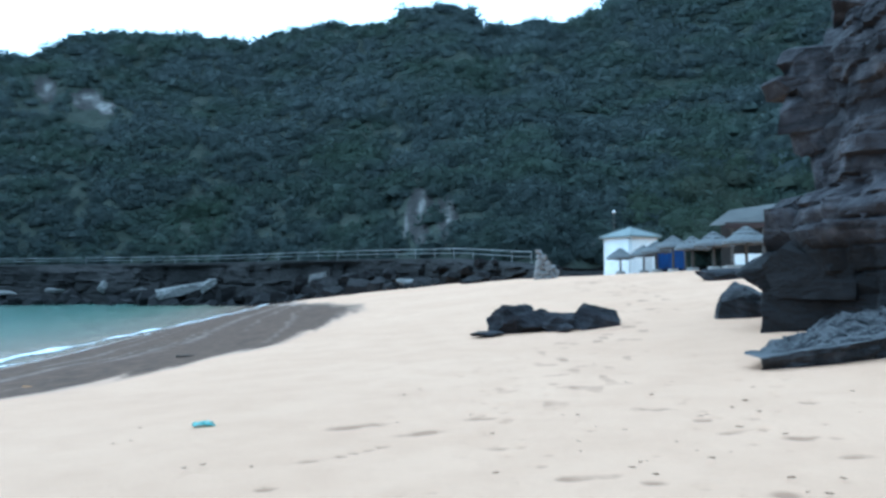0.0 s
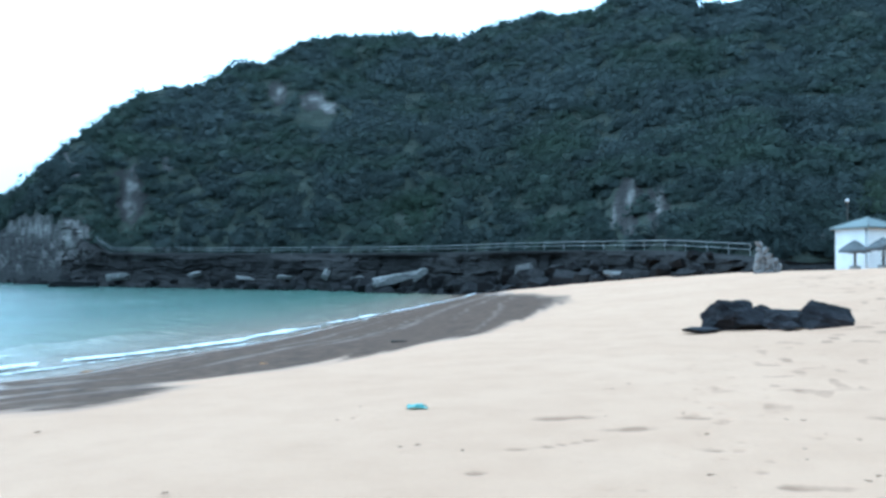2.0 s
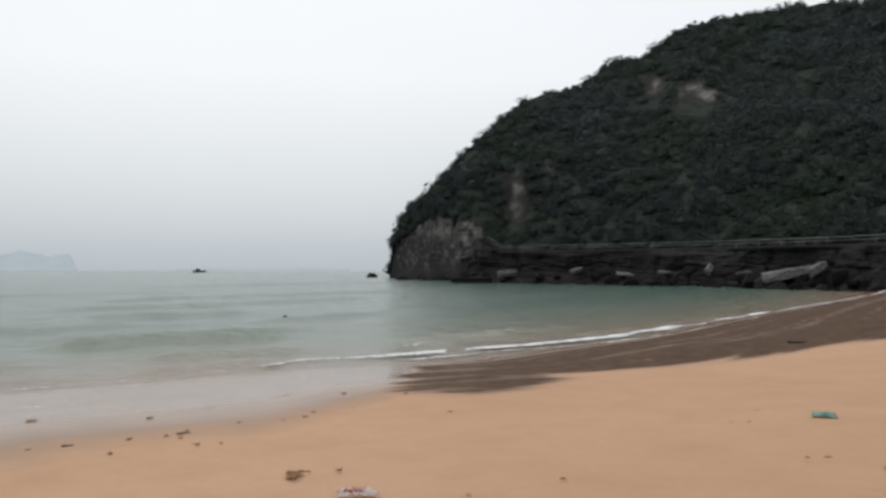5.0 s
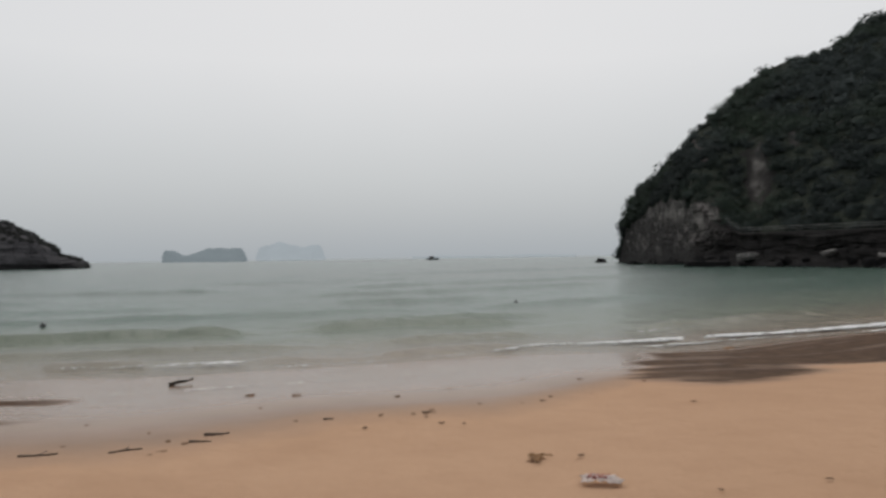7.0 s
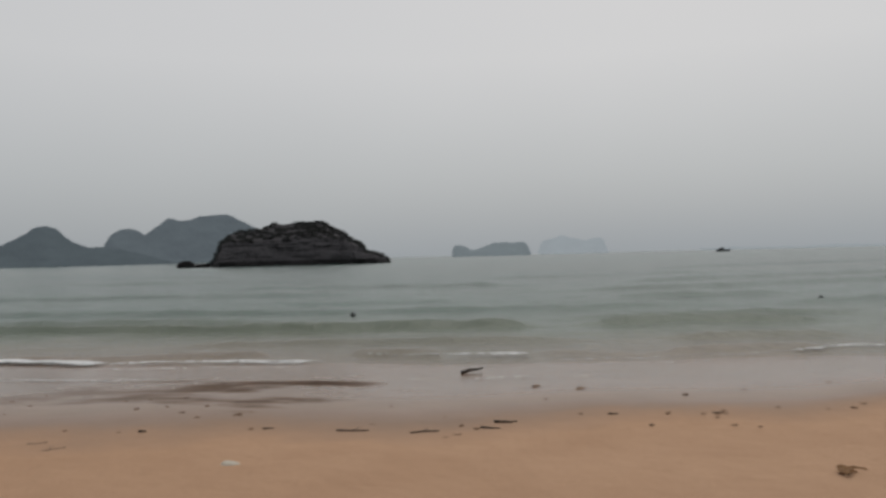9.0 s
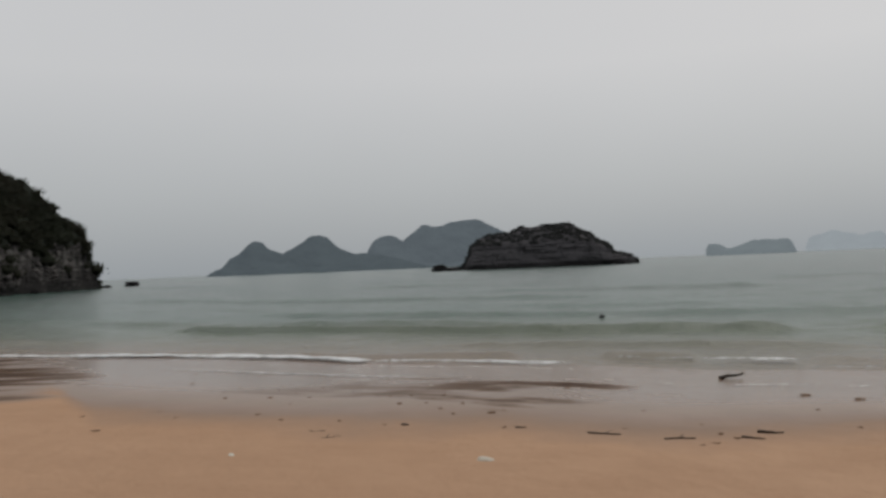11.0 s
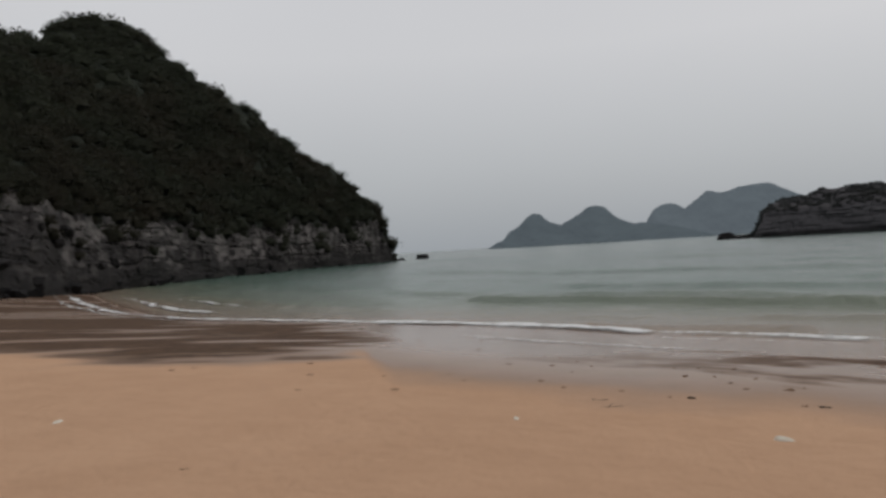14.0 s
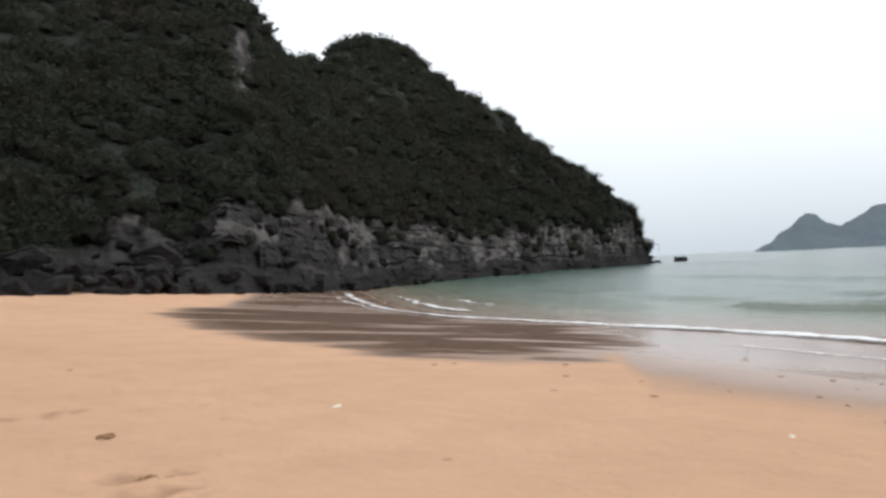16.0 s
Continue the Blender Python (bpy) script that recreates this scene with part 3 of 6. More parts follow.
    mid = smooth(-0.8, 1.2, mid_stain) * (0.26 + 0.64 * smooth(-0.3, 0.5, 0.45 * run + 0.4 * thin + 0.8 * cloudy(X / 0.8, Y / 1.4, 39))) * np.interp(B, [84, 90, 95, 104, 116], [0.8, 1, 0.95, 0.6, 0.35])
    dark = np.clip(np.maximum(np.maximum(one, two), mid), 0, 1) * fresh
    nr, nc = X.shape
    verts = np.stack([X, Y, Z], -1).reshape(-1, 3)
    verts[:nc, :2] = 0
    me = raw_mesh("ground", verts, sheet(nr, nc, True), SAND, (("wet", wet), ("dark", dark), ("film", film), ("scuff", scuff)))
    tagged(new("ground", me), "pale tan beach sand, wet and dark-stained towards the water", "sand", kind="structure")


build_ground()


# ---- sea ----
def build_sea():
    b = np.concatenate([np.arange(4, 150, 0.4), np.arange(150, 364, 4)])
    r = np.concatenate([np.geomspace(14, 210, 250), np.geomspace(225, 4900, 48)])
    B, R = np.meshgrid(b, r)
    X, Y = polar(B, R)
    near = R < 230
    d = np.full(X.shape, -200.0)
    d[near] = inland(X[near], Y[near])
    off = np.maximum(-d, 0)
    ph = off + 2.0 * cloudy(X / 22, Y / 22, 3) + 0.5 * cloudy(X / 6, Y / 6, 8)
    crest = np.exp(-((ph - 2.6) / 0.55) ** 2) * 0.16 * smooth(0.35, 0.6, grain(B / 6, R * 0 + 1, 2))
    for at, wide, tall in ((5.5, 0.4, 0.17), (13.5, 0.6, 0.24), (19.5, 0.8, 0.22), (27, 1.0, 0.24), (37.0, 1.2, 0.26), (50, 1.5, 0.28), (68, 2.0, 0.3), (92, 2.6, 0.34)):
        crest = crest + tall * np.exp(-((ph - at) / wide) ** 2) * smooth(0.25, 0.6, grain(B / 9 + at, R / 60, 6))
    swell = 9.8 + 0.8 * cloudy(B / 25, B * 0, 31)
    crest = crest + 0.3 * np.exp(-((off - swell) / np.where(off > swell, 0.9, 0.4)) ** 2) * smooth(0.15, 0.45, grain(B / 12, B * 0 + 4, 32)) * smooth(50, 60, B) * (1 - smooth(118, 124, B))
    chop = (0.04 * cloudy(X / 2.2, Y / 2.2, 12, 3) + 0.06 * cloudy(ph / 2.0, B / 3.2, 19, 3)) * smooth(1, 8, off)
    Z = SEA + (crest + chop) * (R < 210) * smooth(0.0, 1.5, off) - 0.02
    nr, nc = X.shape
    me = raw_mesh("sea", np.stack([X, Y, Z], -1).reshape(-1, 3), sheet(nr, nc, True), WATER, (("depth", np.minimum(off, 60)),))
    tagged(new("water", me), "grey-green shallow sea with low swell, sandy near the shore", "sea", kind="structure")


build_sea()


def shore_line(step=0.25):
    """The water's edge in even steps: points, seaward directions, bearings."""
    seg = np.hypot(*np.diff(SHORE, axis=0).T)
    s = np.concatenate([[0], np.cumsum(seg)])
    u = np.arange(0, s[-1], step)
    P = np.stack([np.interp(u, s, SHORE[:, 0]), np.interp(u, s, SHORE[:, 1])], 1)
    k = np.ones(25) / 25
    P = np.stack([np.convolve(np.pad(P[:, i], 12, mode="edge"), k, "valid") for i in (0, 1)], 1)
    T = np.gradient(P, axis=0)
    T /= np.hypot(T[:, 0], T[:, 1])[:, None]
    out = np.stack([T[:, 1], -T[:, 0]], 1)
    out *= np.sign((out * P).sum(1))[:, None]
    return u, P, out, np.degrees(np.arctan2(-P[:, 0], P[:, 1]))


def foam_line(offset, wide, tall, spans, seed, lift=0.0):
    """A ribbon of foam along the shore; spans: bearings (from, to, strength)."""
    u, P, out, b = shore_line()
    power = np.zeros(len(u))
    for a, c, k in spans:
        power = np.maximum(power, k * smooth(a - 1.5, a + 1.5, b) * (1 - smooth(c - 1.5, c + 1.5, b)))
    power = power * (0.3 + 0.7 * grain(u / 3.1, u * 0 + 3, seed) + 0.5 * grain(u / 13, u * 0 + 7, seed))
    if isinstance(offset, tuple):
        offset = np.interp(b, *offset)
    o = offset + 0.35 * cloudy(u / 9, u * 0, seed + 1) + 0.25 * cloudy(u / 1.6, u * 0, seed + 2)
    w = wide * np.clip(power, 0, 1.3) * (0.75 + 0.5 * grain(u / 0.8, u * 0, seed + 5))
    k = 9
    f = np.linspace(-1, 1, k)
    jag = 0.12 * (grain(u[:, None] / 0.35, f[None] * 7, seed + 7) - 0.5)
    c = o[:, None] + (f[None] * 0.5) * w[:, None] + jag
    XY = P[:, None, :] + out[:, None, :] * c[..., None]
    arch = (1 - f ** 2)[None] * np.clip(power, 0, 1)[:, None]
    base = np.maximum(ground_z(XY[..., 0], XY[..., 1]), SEA) + 0.02 + lift
    Z = base + tall * arch * (0.6 + 0.8 * grain(u[:, None] / 0.5, f[None] * 3, seed + 9))
    live = np.minimum(w[:-1], w[1:]) > 0.07
    faces = sheet(len(u), k).reshape(len(u) - 1, k - 1, 4)[live].reshape(-1, 4)
    body = (1 - np.abs(f) ** 1.5)[None] * np.clip(power, 0, 1)[:, None] + np.zeros((len(u), k))
    me = raw_mesh("foam", np.concatenate([XY, Z[..., None]], -1).reshape(-1, 3), faces, FOAM, (("body", body),))
    tagged(new("foam", me), "white broken line of surf along the water's edge", "foam", kind="stuff")


EDGE = ((15, 21, 31, 38, 45, 51, 57, 62, 72, 80, 91, 102, 110, 122, 130, 136, 142), (-2.6, 0.3, 1.4, 2.3, 2.4, 2.4, 1.0, 0.7, 0.6, 0.5, 0.4, 0.3, 0.5, 0.3, -0.5, -1.0, -2.6))
foam_line(EDGE, 1.05, 0.05, ((14, 24, 0.8), (24, 56, 1.2), (56, 62, 0.8), (62, 74, 0.5), (90, 104, 0.75), (104, 124, 1.05), (124, 142, 1.1)), 3)
foam_line((EDGE[0], np.array(EDGE[1]) - 1.3), 0.4, 0.02, ((14, 46, 0.75), (50, 84, 0.5), (84, 126, 0.5), (126, 142, 0.8)), 11)
foam_line(-3.4, 0.5, 0.015, ((62, 84, 0.4), (95, 117, 0.5)), 17)
foam_line(1.7, 0.7, 0.09, ((74, 88, 0.65), (136, 141, 1.2)), 23)
foam_line(4.6, 0.5, 0.06, ((36, 56, 0.75), (138, 140.5, 0.9)), 29)


# ---- hills ----
def hill_grid(b, foot, ridge, el, cliff, run, back, rough, seed, rows=76, terrace=None, scars=(), blocks=1.0, lumps=1.0, foot_dark=0.5):
    """A hillside as a grid: foot and ridge distances, ridge elevation, cliff top and its run along the bearings b."""
    n = len(b)
    fx, fy = polar(b, foot)
    zf = np.maximum(ground_z(fx, fy), SEA) - 1.2
    t = np.concatenate([np.linspace(0, 1, 46)[:-1], 1 + np.linspace(0, 1, rows)])
    zr = EYE + ridge * np.tan(np.radians(el))
    cliff = np.minimum(cliff, zf + (zr - zf) * 0.8)
    rc = foot + np.minimum(run, (ridge - foot) * 0.6)
    elc = np.degrees(np.arctan2(cliff - EYE, rc))
    R, Z = np.zeros((len(t), n)), np.zeros((len(t), n))
    for i, v in enumerate(t):
        if v < 1:
            R[i] = foot + (rc - foot) * v ** 1.7
            Z[i] = zf + (cliff - zf) * v
            if terrace is not None:
                amount = terrace
                q = np.interp(v, [0, 0.25, 0.7, 0.72, 1.0], [0, 0.35, 0.98, 1.0, 1.0])
                rr = np.interp(v, [0, 0.25, 0.7, 1.0], [0, 0.35, 0.6, 1.0])
                R[i] = R[i] * (1 - amount) + amount * (foot + (rc - foot) * rr)
                Z[i] = Z[i] * (1 - amount) + amount * (zf + (cliff - zf) * q)
        else:
            s = v - 1
            R[i] = rc + (ridge - rc) * s
            e = elc + (el - elc) * s ** 0.8
            Z[i] = EYE + R[i] * np.tan(np.radians(e))
    V, B = np.meshgrid(t, b, indexing="ij")
    soft = smooth(0.05, 0.4, V) * (1 - 0.75 * smooth(1.9, 2.0, V))
    arc = np.broadcast_to(np.concatenate([[0], np.cumsum(np.hypot(np.diff(fx), np.diff(fy)))]), V.shape) * (1 + 0.002 * V)
    wall = 1 - smooth(0.95, 1.1, V)
    kick = rough * (cloudy(arc / 13, Z / 13, seed) + 0.9 * cloudy(arc / 30, Z / 24, seed + 2)) * soft + wall * soft * 1.2 * cloudy(arc / 6, Z / 9, seed + 3)
    bend = 0.7 * cloudy(arc / 9, Z / 9, seed + 4)
    facet = 0.5 * lattice(np.floor(arc / 2.8 + bend + 0.35 * np.floor(Z / 1.0)), np.floor(Z / 1.0 + 0.6 * bend), seed + 21) + 0.5 * lattice(np.floor(arc / 6.5 + bend), np.floor(Z / 2.2 + 0.6 * bend), seed + 50)
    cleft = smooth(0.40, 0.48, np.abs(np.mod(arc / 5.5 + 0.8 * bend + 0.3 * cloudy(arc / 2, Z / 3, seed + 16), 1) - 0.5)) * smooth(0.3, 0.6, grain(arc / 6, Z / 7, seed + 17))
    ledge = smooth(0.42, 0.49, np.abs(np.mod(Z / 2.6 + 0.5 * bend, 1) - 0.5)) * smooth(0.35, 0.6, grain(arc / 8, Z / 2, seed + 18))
    # Clefts and ledges drop to the dark tone: their shade put into colour.
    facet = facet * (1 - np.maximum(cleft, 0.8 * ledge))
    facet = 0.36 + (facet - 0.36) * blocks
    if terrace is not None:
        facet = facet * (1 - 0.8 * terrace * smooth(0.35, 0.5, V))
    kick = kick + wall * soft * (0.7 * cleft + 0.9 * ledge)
    for wide, tall, amp in ((6.5, 2.2, 1.3), (2.8, 1.0, 0.7), (1.1, 0.5, 0.35)):
        kick = kick + wall * soft * amp * lumps * (lattice(np.floor(arc / wide + bend + 0.35 * np.floor(Z / tall)), np.floor(Z / tall + 0.6 * bend), seed + int(wide * 10)) - 0.5)
    steps = wall * soft * (2.0 - 1.2 * lumps) * (grain(arc / 9, np.floor(Z / 2.1 + grain(arc / 7, Z * 0, seed)) * 3.3, seed + 8) - 0.5)
    if terrace is not None:
        calm = 1 - 0.92 * terrace * smooth(0.6, 0.7, V) * (1 - smooth(1.0, 1.08, V))
        kick, steps = kick * calm, steps * calm
    R2 = R + kick + steps
    Z = Z + (0.35 * rough * cloudy(arc / 9, R / 9, seed + 11)) * smooth(1.05, 1.3, V) * (1 - 0.7 * smooth(1.9, 2.0, V))
    rock = 1 - smooth(0.86, 1.02, V + 0.2 * cloudy(arc / 6, Z / 6, seed + 5) * (1 - 0.8 * (0 if terrace is None else terrace)))
    pale, clear = np.zeros_like(rock), np.zeros_like(rock)
    ang = np.degrees(np.arctan2(Z - EYE, R))
    for sb, se, wb, we, k in scars:
        clear = np.maximum(clear, (((B - sb) / (wb + (0.7 if we > 1.5 else 0.12))) ** 2 + ((ang - se) / (we + 0.25)) ** 2 < 1 + 0.9 * cloudy(arc / 2.5, Z / 2.5, seed + 19)) * (k > 0.58) * 1.0)
        hit = np.exp(-(((B - sb + 0.9 * wb * cloudy(arc / 4, Z / 2.6, seed + 14)) / wb) ** 2 + ((ang - se) / we) ** 2) ** 1.5)
        hit = hit * (0.2 + 0.8 * smooth(0.3, 0.6, grain(arc / 1.8, Z / 2.4, seed + 15)))
        rock, pale = np.maximum(rock, hit * 1.1), np.maximum(pale, hit * k)
    rock = np.maximum(rock, clear)
    # far side
    for k in (0.15, 0.4, 0.7, 1.0):
        R2 = np.vstack([R2, ridge + back * k])
        Z = np.vstack([Z, zr * (1 - k ** 1.5) - 2.0 * k])
        rock, pale, facet, clear = np.vstack([rock, rock[-1:] * 0]), np.vstack([pale, pale[-1:] * 0]), np.vstack([facet, facet[-1:]]), np.vstack([clear, clear[-1:] * 0])
    X, Y = polar(np.broadcast_to(b, R2.shape), R2)
    return np.stack([X, Y, Z], -1), np.stack([rock, facet, clear, Z - foot_dark]), pale, len(t)


def round_block():
    """A small ball of 24 quads."""
    bm = bmesh.new()
    bmesh.ops.create_cube(bm, size=2)
    bmesh.ops.subdivide_edges(bm, edges=bm.edges[:], cuts=1, use_grid_fill=True)
    v = np.array([x.co.normalized()[:] for x in bm.verts])
    f = np.array([[x.index for x in q.verts] for q in bm.faces])
    bm.free()
    return v, f


def unit(v):
    return v / np.linalg.norm(v, axis=-1, keepdims=True)


def bulge(way, lobes):
    """How far a crown of several lobes reaches in each direction."""
    near = np.einsum("nkc,nlc->nkl", way, lobes).max(2)
    return 0.66 + 0.36 * np.sqrt(np.clip((near - 0.45) / 0.55, 0, 1))


def leaves(name, crowns, sizes, tones, count, leaf, mat, label, seed, slope=1.0, flat=0.8):
    """Lumpy crowns, each a dense inside under many small leaf clumps; crowns n x 3."""
    rng = np.random.default_rng(seed)
    n = len(crowns)
    stretch = np.array([1, 1, flat])
    lobes = rng.normal(0, 1, (n, 7, 3))
    lobes[..., 2] = np.abs(lobes[..., 2]) * 0.9
    lobes = unit(lobes)
    face = unit(-crowns * np.array([1, 1, 0]) + np.array([0, 0, 1e-6]))
    away = unit(rng.normal(0, 1, (n, count, 3)))
    away[..., 2] = np.where(away[..., 2] < -0.25, -away[..., 2], away[..., 2])
    reach = bulge(away, lobes)[..., None]
    pos = crowns[:, None] + away * reach * rng.uniform(0.7, 1.16, (n, count, 1)) * sizes[:, None, None] * stretch
    nrm = unit(away + rng.normal(0, 0.8, away.shape))
    side = unit(np.cross(nrm, rng.normal(0, 1, nrm.shape)))
    up = np.cross(nrm, side)
    ls = leaf * rng.uniform(0.6, 1.4, (n, count, 1)) * (sizes / sizes.mean())[:, None, None] ** 0.75
    cup = nrm * ls * 0.3
    quad = np.stack([pos - side * ls, pos - up * ls * 0.6 + cup * 0.5, pos + side * ls, pos + up * ls * 0.6 + cup * 0.5], 2)
    lean = np.array([0, 0, 0.7]) + 0.3 * face[:, None] * slope
    look = unit(away * 0.3 + lean + rng.normal(0, 0.10, away.shape))
    # Upper and outer leaves are toned lighter: light put into the colour.
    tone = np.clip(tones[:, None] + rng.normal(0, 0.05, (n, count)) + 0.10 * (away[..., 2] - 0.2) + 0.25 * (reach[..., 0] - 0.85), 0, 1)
    faces = np.arange(n * count * 4).reshape(-1, 4)
    verts, tone_v, away_v = quad.reshape(-1, 3), np.repeat(tone.ravel(), 4), np.repeat(look.reshape(-1, 3), 4, 0)
    ball, bf = round_block()
    way = np.broadcast_to(ball, (n, len(ball), 3))
    reach = bulge(way, lobes)[..., None]
    inner = crowns[:, None] + way * reach * rng.uniform(0.52, 0.82, (n, len(ball), 1)) * sizes[:, None, None] * stretch
    faces = np.vstack([faces, (bf[None] + len(verts) + (np.arange(n) * len(ball))[:, None, None]).reshape(-1, 4)])
    verts = np.vstack([verts, inner.reshape(-1, 3)])
    # Dense insides get a darker tone, shade within the crown painted in.
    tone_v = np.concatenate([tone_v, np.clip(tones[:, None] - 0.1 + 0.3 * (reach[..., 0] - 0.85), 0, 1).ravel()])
    away_v = np.vstack([away_v, unit(way * 0.3 + lean).reshape(-1, 3)])
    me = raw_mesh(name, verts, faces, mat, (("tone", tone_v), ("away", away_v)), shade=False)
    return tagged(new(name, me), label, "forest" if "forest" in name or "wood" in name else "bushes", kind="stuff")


def grow(grid, rock, top, spacing, seed, low=0, limit=0.85, sparse=0.0):
    """Places for crowns on a hillside grid, about spacing apart."""
    rng = np.random.default_rng(seed)
    G = grid[low:top]
    a, b, c = G[:-1, :-1], G[1:, :-1], G[:-1, 1:]
    area = np.linalg.norm(np.cross(b - a, c - a), axis=2)
    bare = rock[2]
    above = np.max(np.stack([np.vstack([bare[k:], np.zeros((k, bare.shape[1]))]) for k in range(0, 7, 2)]), 0)
    want = area / spacing ** 2 * np.where(rock[0][low:top][:-1, :-1] < limit, 1.0, sparse) * (above[low:top][:-1, :-1] < 0.25)
    hit = np.argwhere(rng.random(want.shape) < want)
    f = rng.random((len(hit), 2))
    i, j = hit[:, 0], hit[:, 1]
    return a[i, j] + (b[i, j] - a[i, j]) * f[:, :1] + (c[i, j] - a[i, j]) * f[:, 1:]


def hill_object(name, grid, rock, pale, mat, label, category="hill", kind="structure"):
    nr, nc = grid.shape[:2]
    me = raw_mesh(name, grid.reshape(-1, 3), sheet(nr, nc), mat, (("rock", rock[0]), ("facet", rock[1]), ("pale", pale), ("above_dark_foot", rock[3])), shade=mat is not HILL)
    return tagged(new(name, me), label, category, kind=kind)


def wooded(name, grid, rock, top, near, far, label, seed, low, split, mat, sparse=0.0, flat=0.8, spacing=1.8, haze_climb=0.36):
    """Forest on a hillside: fine crowns closer than split, coarser ones beyond."""
    pts = grow(grid, rock, top, spacing, seed, low, sparse=sparse)
    bearing = np.degrees(np.arctan2(-pts[:, 0], pts[:, 1]))
    pts = pts[(bearing > -36) & (bearing < 172)]
    rng = np.random.default_rng(seed + 1)
    r = np.hypot(pts[:, 0], pts[:, 1])
    beyond = pts[(r >= split) & (rng.random(len(pts)) < 0.78)]
    for p, (count, leaf) in ((pts[r < split], near), (beyond, far)):
        if len(p) == 0:
            continue
        size = (1.0 if leaf == near[1] else 1.12) + 1.8 * rng.random(len(p)) ** 2.4
        tall = rng.random(len(p)) < (0.02 if leaf == near[1] else 0.06)
        size = np.where(tall, rng.uniform(2.6, 4.0, len(p)), size)
        arc = np.arctan2(-p[:, 0], p[:, 1]) * 110
        # Crowns pale and turn bluer with height, haze painted into their tone.
        tone = 0.08 + 0.12 * tall + haze_climb * smooth(6, 46, p[:, 2]) + 0.22 * cloudy(arc / 15, p[:, 2] / 8, seed + 9) + 0.4 * cloudy(arc / 40, p[:, 2] / 22, seed) + rng.normal(0, 0.07, len(p))
        flow = np.hypot(p[:, 0], p[:, 1])
        sink = np.stack([p[:, 0] / flow, p[:, 1] / flow, p[:, 2] * 0 - 0.1], 1) * size[:, None] * 0.22
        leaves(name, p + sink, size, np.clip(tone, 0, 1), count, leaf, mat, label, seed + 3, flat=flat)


# The long hill behind the huts, which runs out to a cliff over the water.
# Bearings below -60: unseen hillside added behind the camera to block sky light.
B1 = np.concatenate([np.arange(-160, -60, 4.0), np.arange(-60, -30, 1.0), np.arange(-30, 40, 0.22), np.arange(40, 47.15, 0.09)])
foot1 = np.interp(B1, [-160, -110, -60, -20, -8, -5.6, 0.6, 6.7, 11.9, 16, 19.2, 27, 35, 42, 45, 47.1], [42, 46, 70, 86, 74, 66, 77, 89, 103, 115, 122, 138, 157, 178, 235, 300])
deep1 = np.interp(B1, [-60, -10, 10, 25, 30, 36, 42, 45, 47.1], [125, 125, 115, 100, 88, 66, 42, 26, 3])
el1 = np.interp(B1, [-60, -24, -16, -11.3, -10.3, -7.9, -5, -1.9, -1.1, 0.8, 4.2, 5, 9.1, 13.2, 15.1, 16.7, 24.1, 26.7, 28, 29.5, 31.5, 33.4, 35.8, 37.2, 38.8, 40.8, 42, 43.5, 45.5, 46.6, 47.1],
                [22, 22, 21.3, 19.7, 19.0, 18.4, 18.6, 18.2, 19.4, 19.7, 19.3, 18.5, 18.4, 17.6, 16.8, 17.15, 16.8, 16.4, 15.3, 14.6, 14.3, 12.8, 12.6, 12.2, 11.15, 9.5, 8.3, 6.7, 4.9, 2.8, -0.3]) - np.interp(B1, [-60, 35, 40, 45, 47.1], [-0.05, -0.05, 0.1, 0.25, 0.1])
ledge1 = np.interp(B1, [-60, -8, -5, 39, 41], [0.0, 0.0, 1, 1, 0])
cliff1 = np.interp(B1, [-60, -8, -5, 0, 12, 20, 30, 39, 41, 44, 46, 47.1], [3.4, 3.4, 3.6, 4.4, 5.2, 5.4, 5.6, 5.9, 11, 15, 13, 9])
run1 = np.interp(B1, [-60, -8, -5, 39, 41, 44, 47.1], [3, 3, 9, 9.5, 7, 9, 3])
SCARS1 = ((25.7, 12.35, 0.7, 0.42, 0.95), (24.5, 12.0, 0.55, 0.36, 1.0), (28.2, 12.9, 0.5, 0.55, 0.75), (27.7, 12.6, 0.22, 0.4, 0.4), (25.0, 12.7, 0.25, 0.35, 0.5), (33.0, 8.4, 0.3, 0.6, 0.4), (29.5, 9.5, 0.4, 0.6, 0.3), (31.4, 7.7, 0.2, 0.4, 0.55),
          (2.75, 5.3, 0.22, 1.8, 1.0), (0.72, 4.9, 0.22, 1.6, 0.8), (3.9, 4.4, 0.2, 1.2, 0.45), (1.6, 4.2, 0.2, 0.9, 0.4),
          (37.8, 5.6, 0.35, 1.7, 0.75), (35.3, 7.6, 0.5, 0.7, 0.3), (41.6, 7.0, 0.8, 1.0, 0.25), (-7.7, 2.3, 0.35, 0.9, 0.4), (-9.4, 2.5, 0.4, 1.0, 0.5), (13.5, 13.2, 1.0, 0.6, 0.2),
          (8.0, 3.6, 0.9, 0.5, 0.3), (43.4, 3.0, 1.3, 0.8, 0.7), (41.4, 2.5, 0.9, 0.9, 0.7), (38.0, 1.0, 2.0, 0.4, 0.3))
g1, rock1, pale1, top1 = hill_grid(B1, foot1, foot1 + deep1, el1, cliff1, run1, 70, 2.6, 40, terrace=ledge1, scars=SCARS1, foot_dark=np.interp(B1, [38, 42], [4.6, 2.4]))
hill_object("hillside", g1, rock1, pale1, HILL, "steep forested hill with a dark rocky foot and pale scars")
wooded("forest", g1, rock1, top1, (150, 0.21), (82, 0.28), "dense dark green forest covering the steep hill", 50, 44, 105, LEAF, haze_climb=0.64)

# The nearer headland at the other end of the sand.
B2 = np.concatenate([np.arange(121.35, 132, 0.09), np.arange(132, 172, 0.2), np.arange(172, 205, 1.0)])
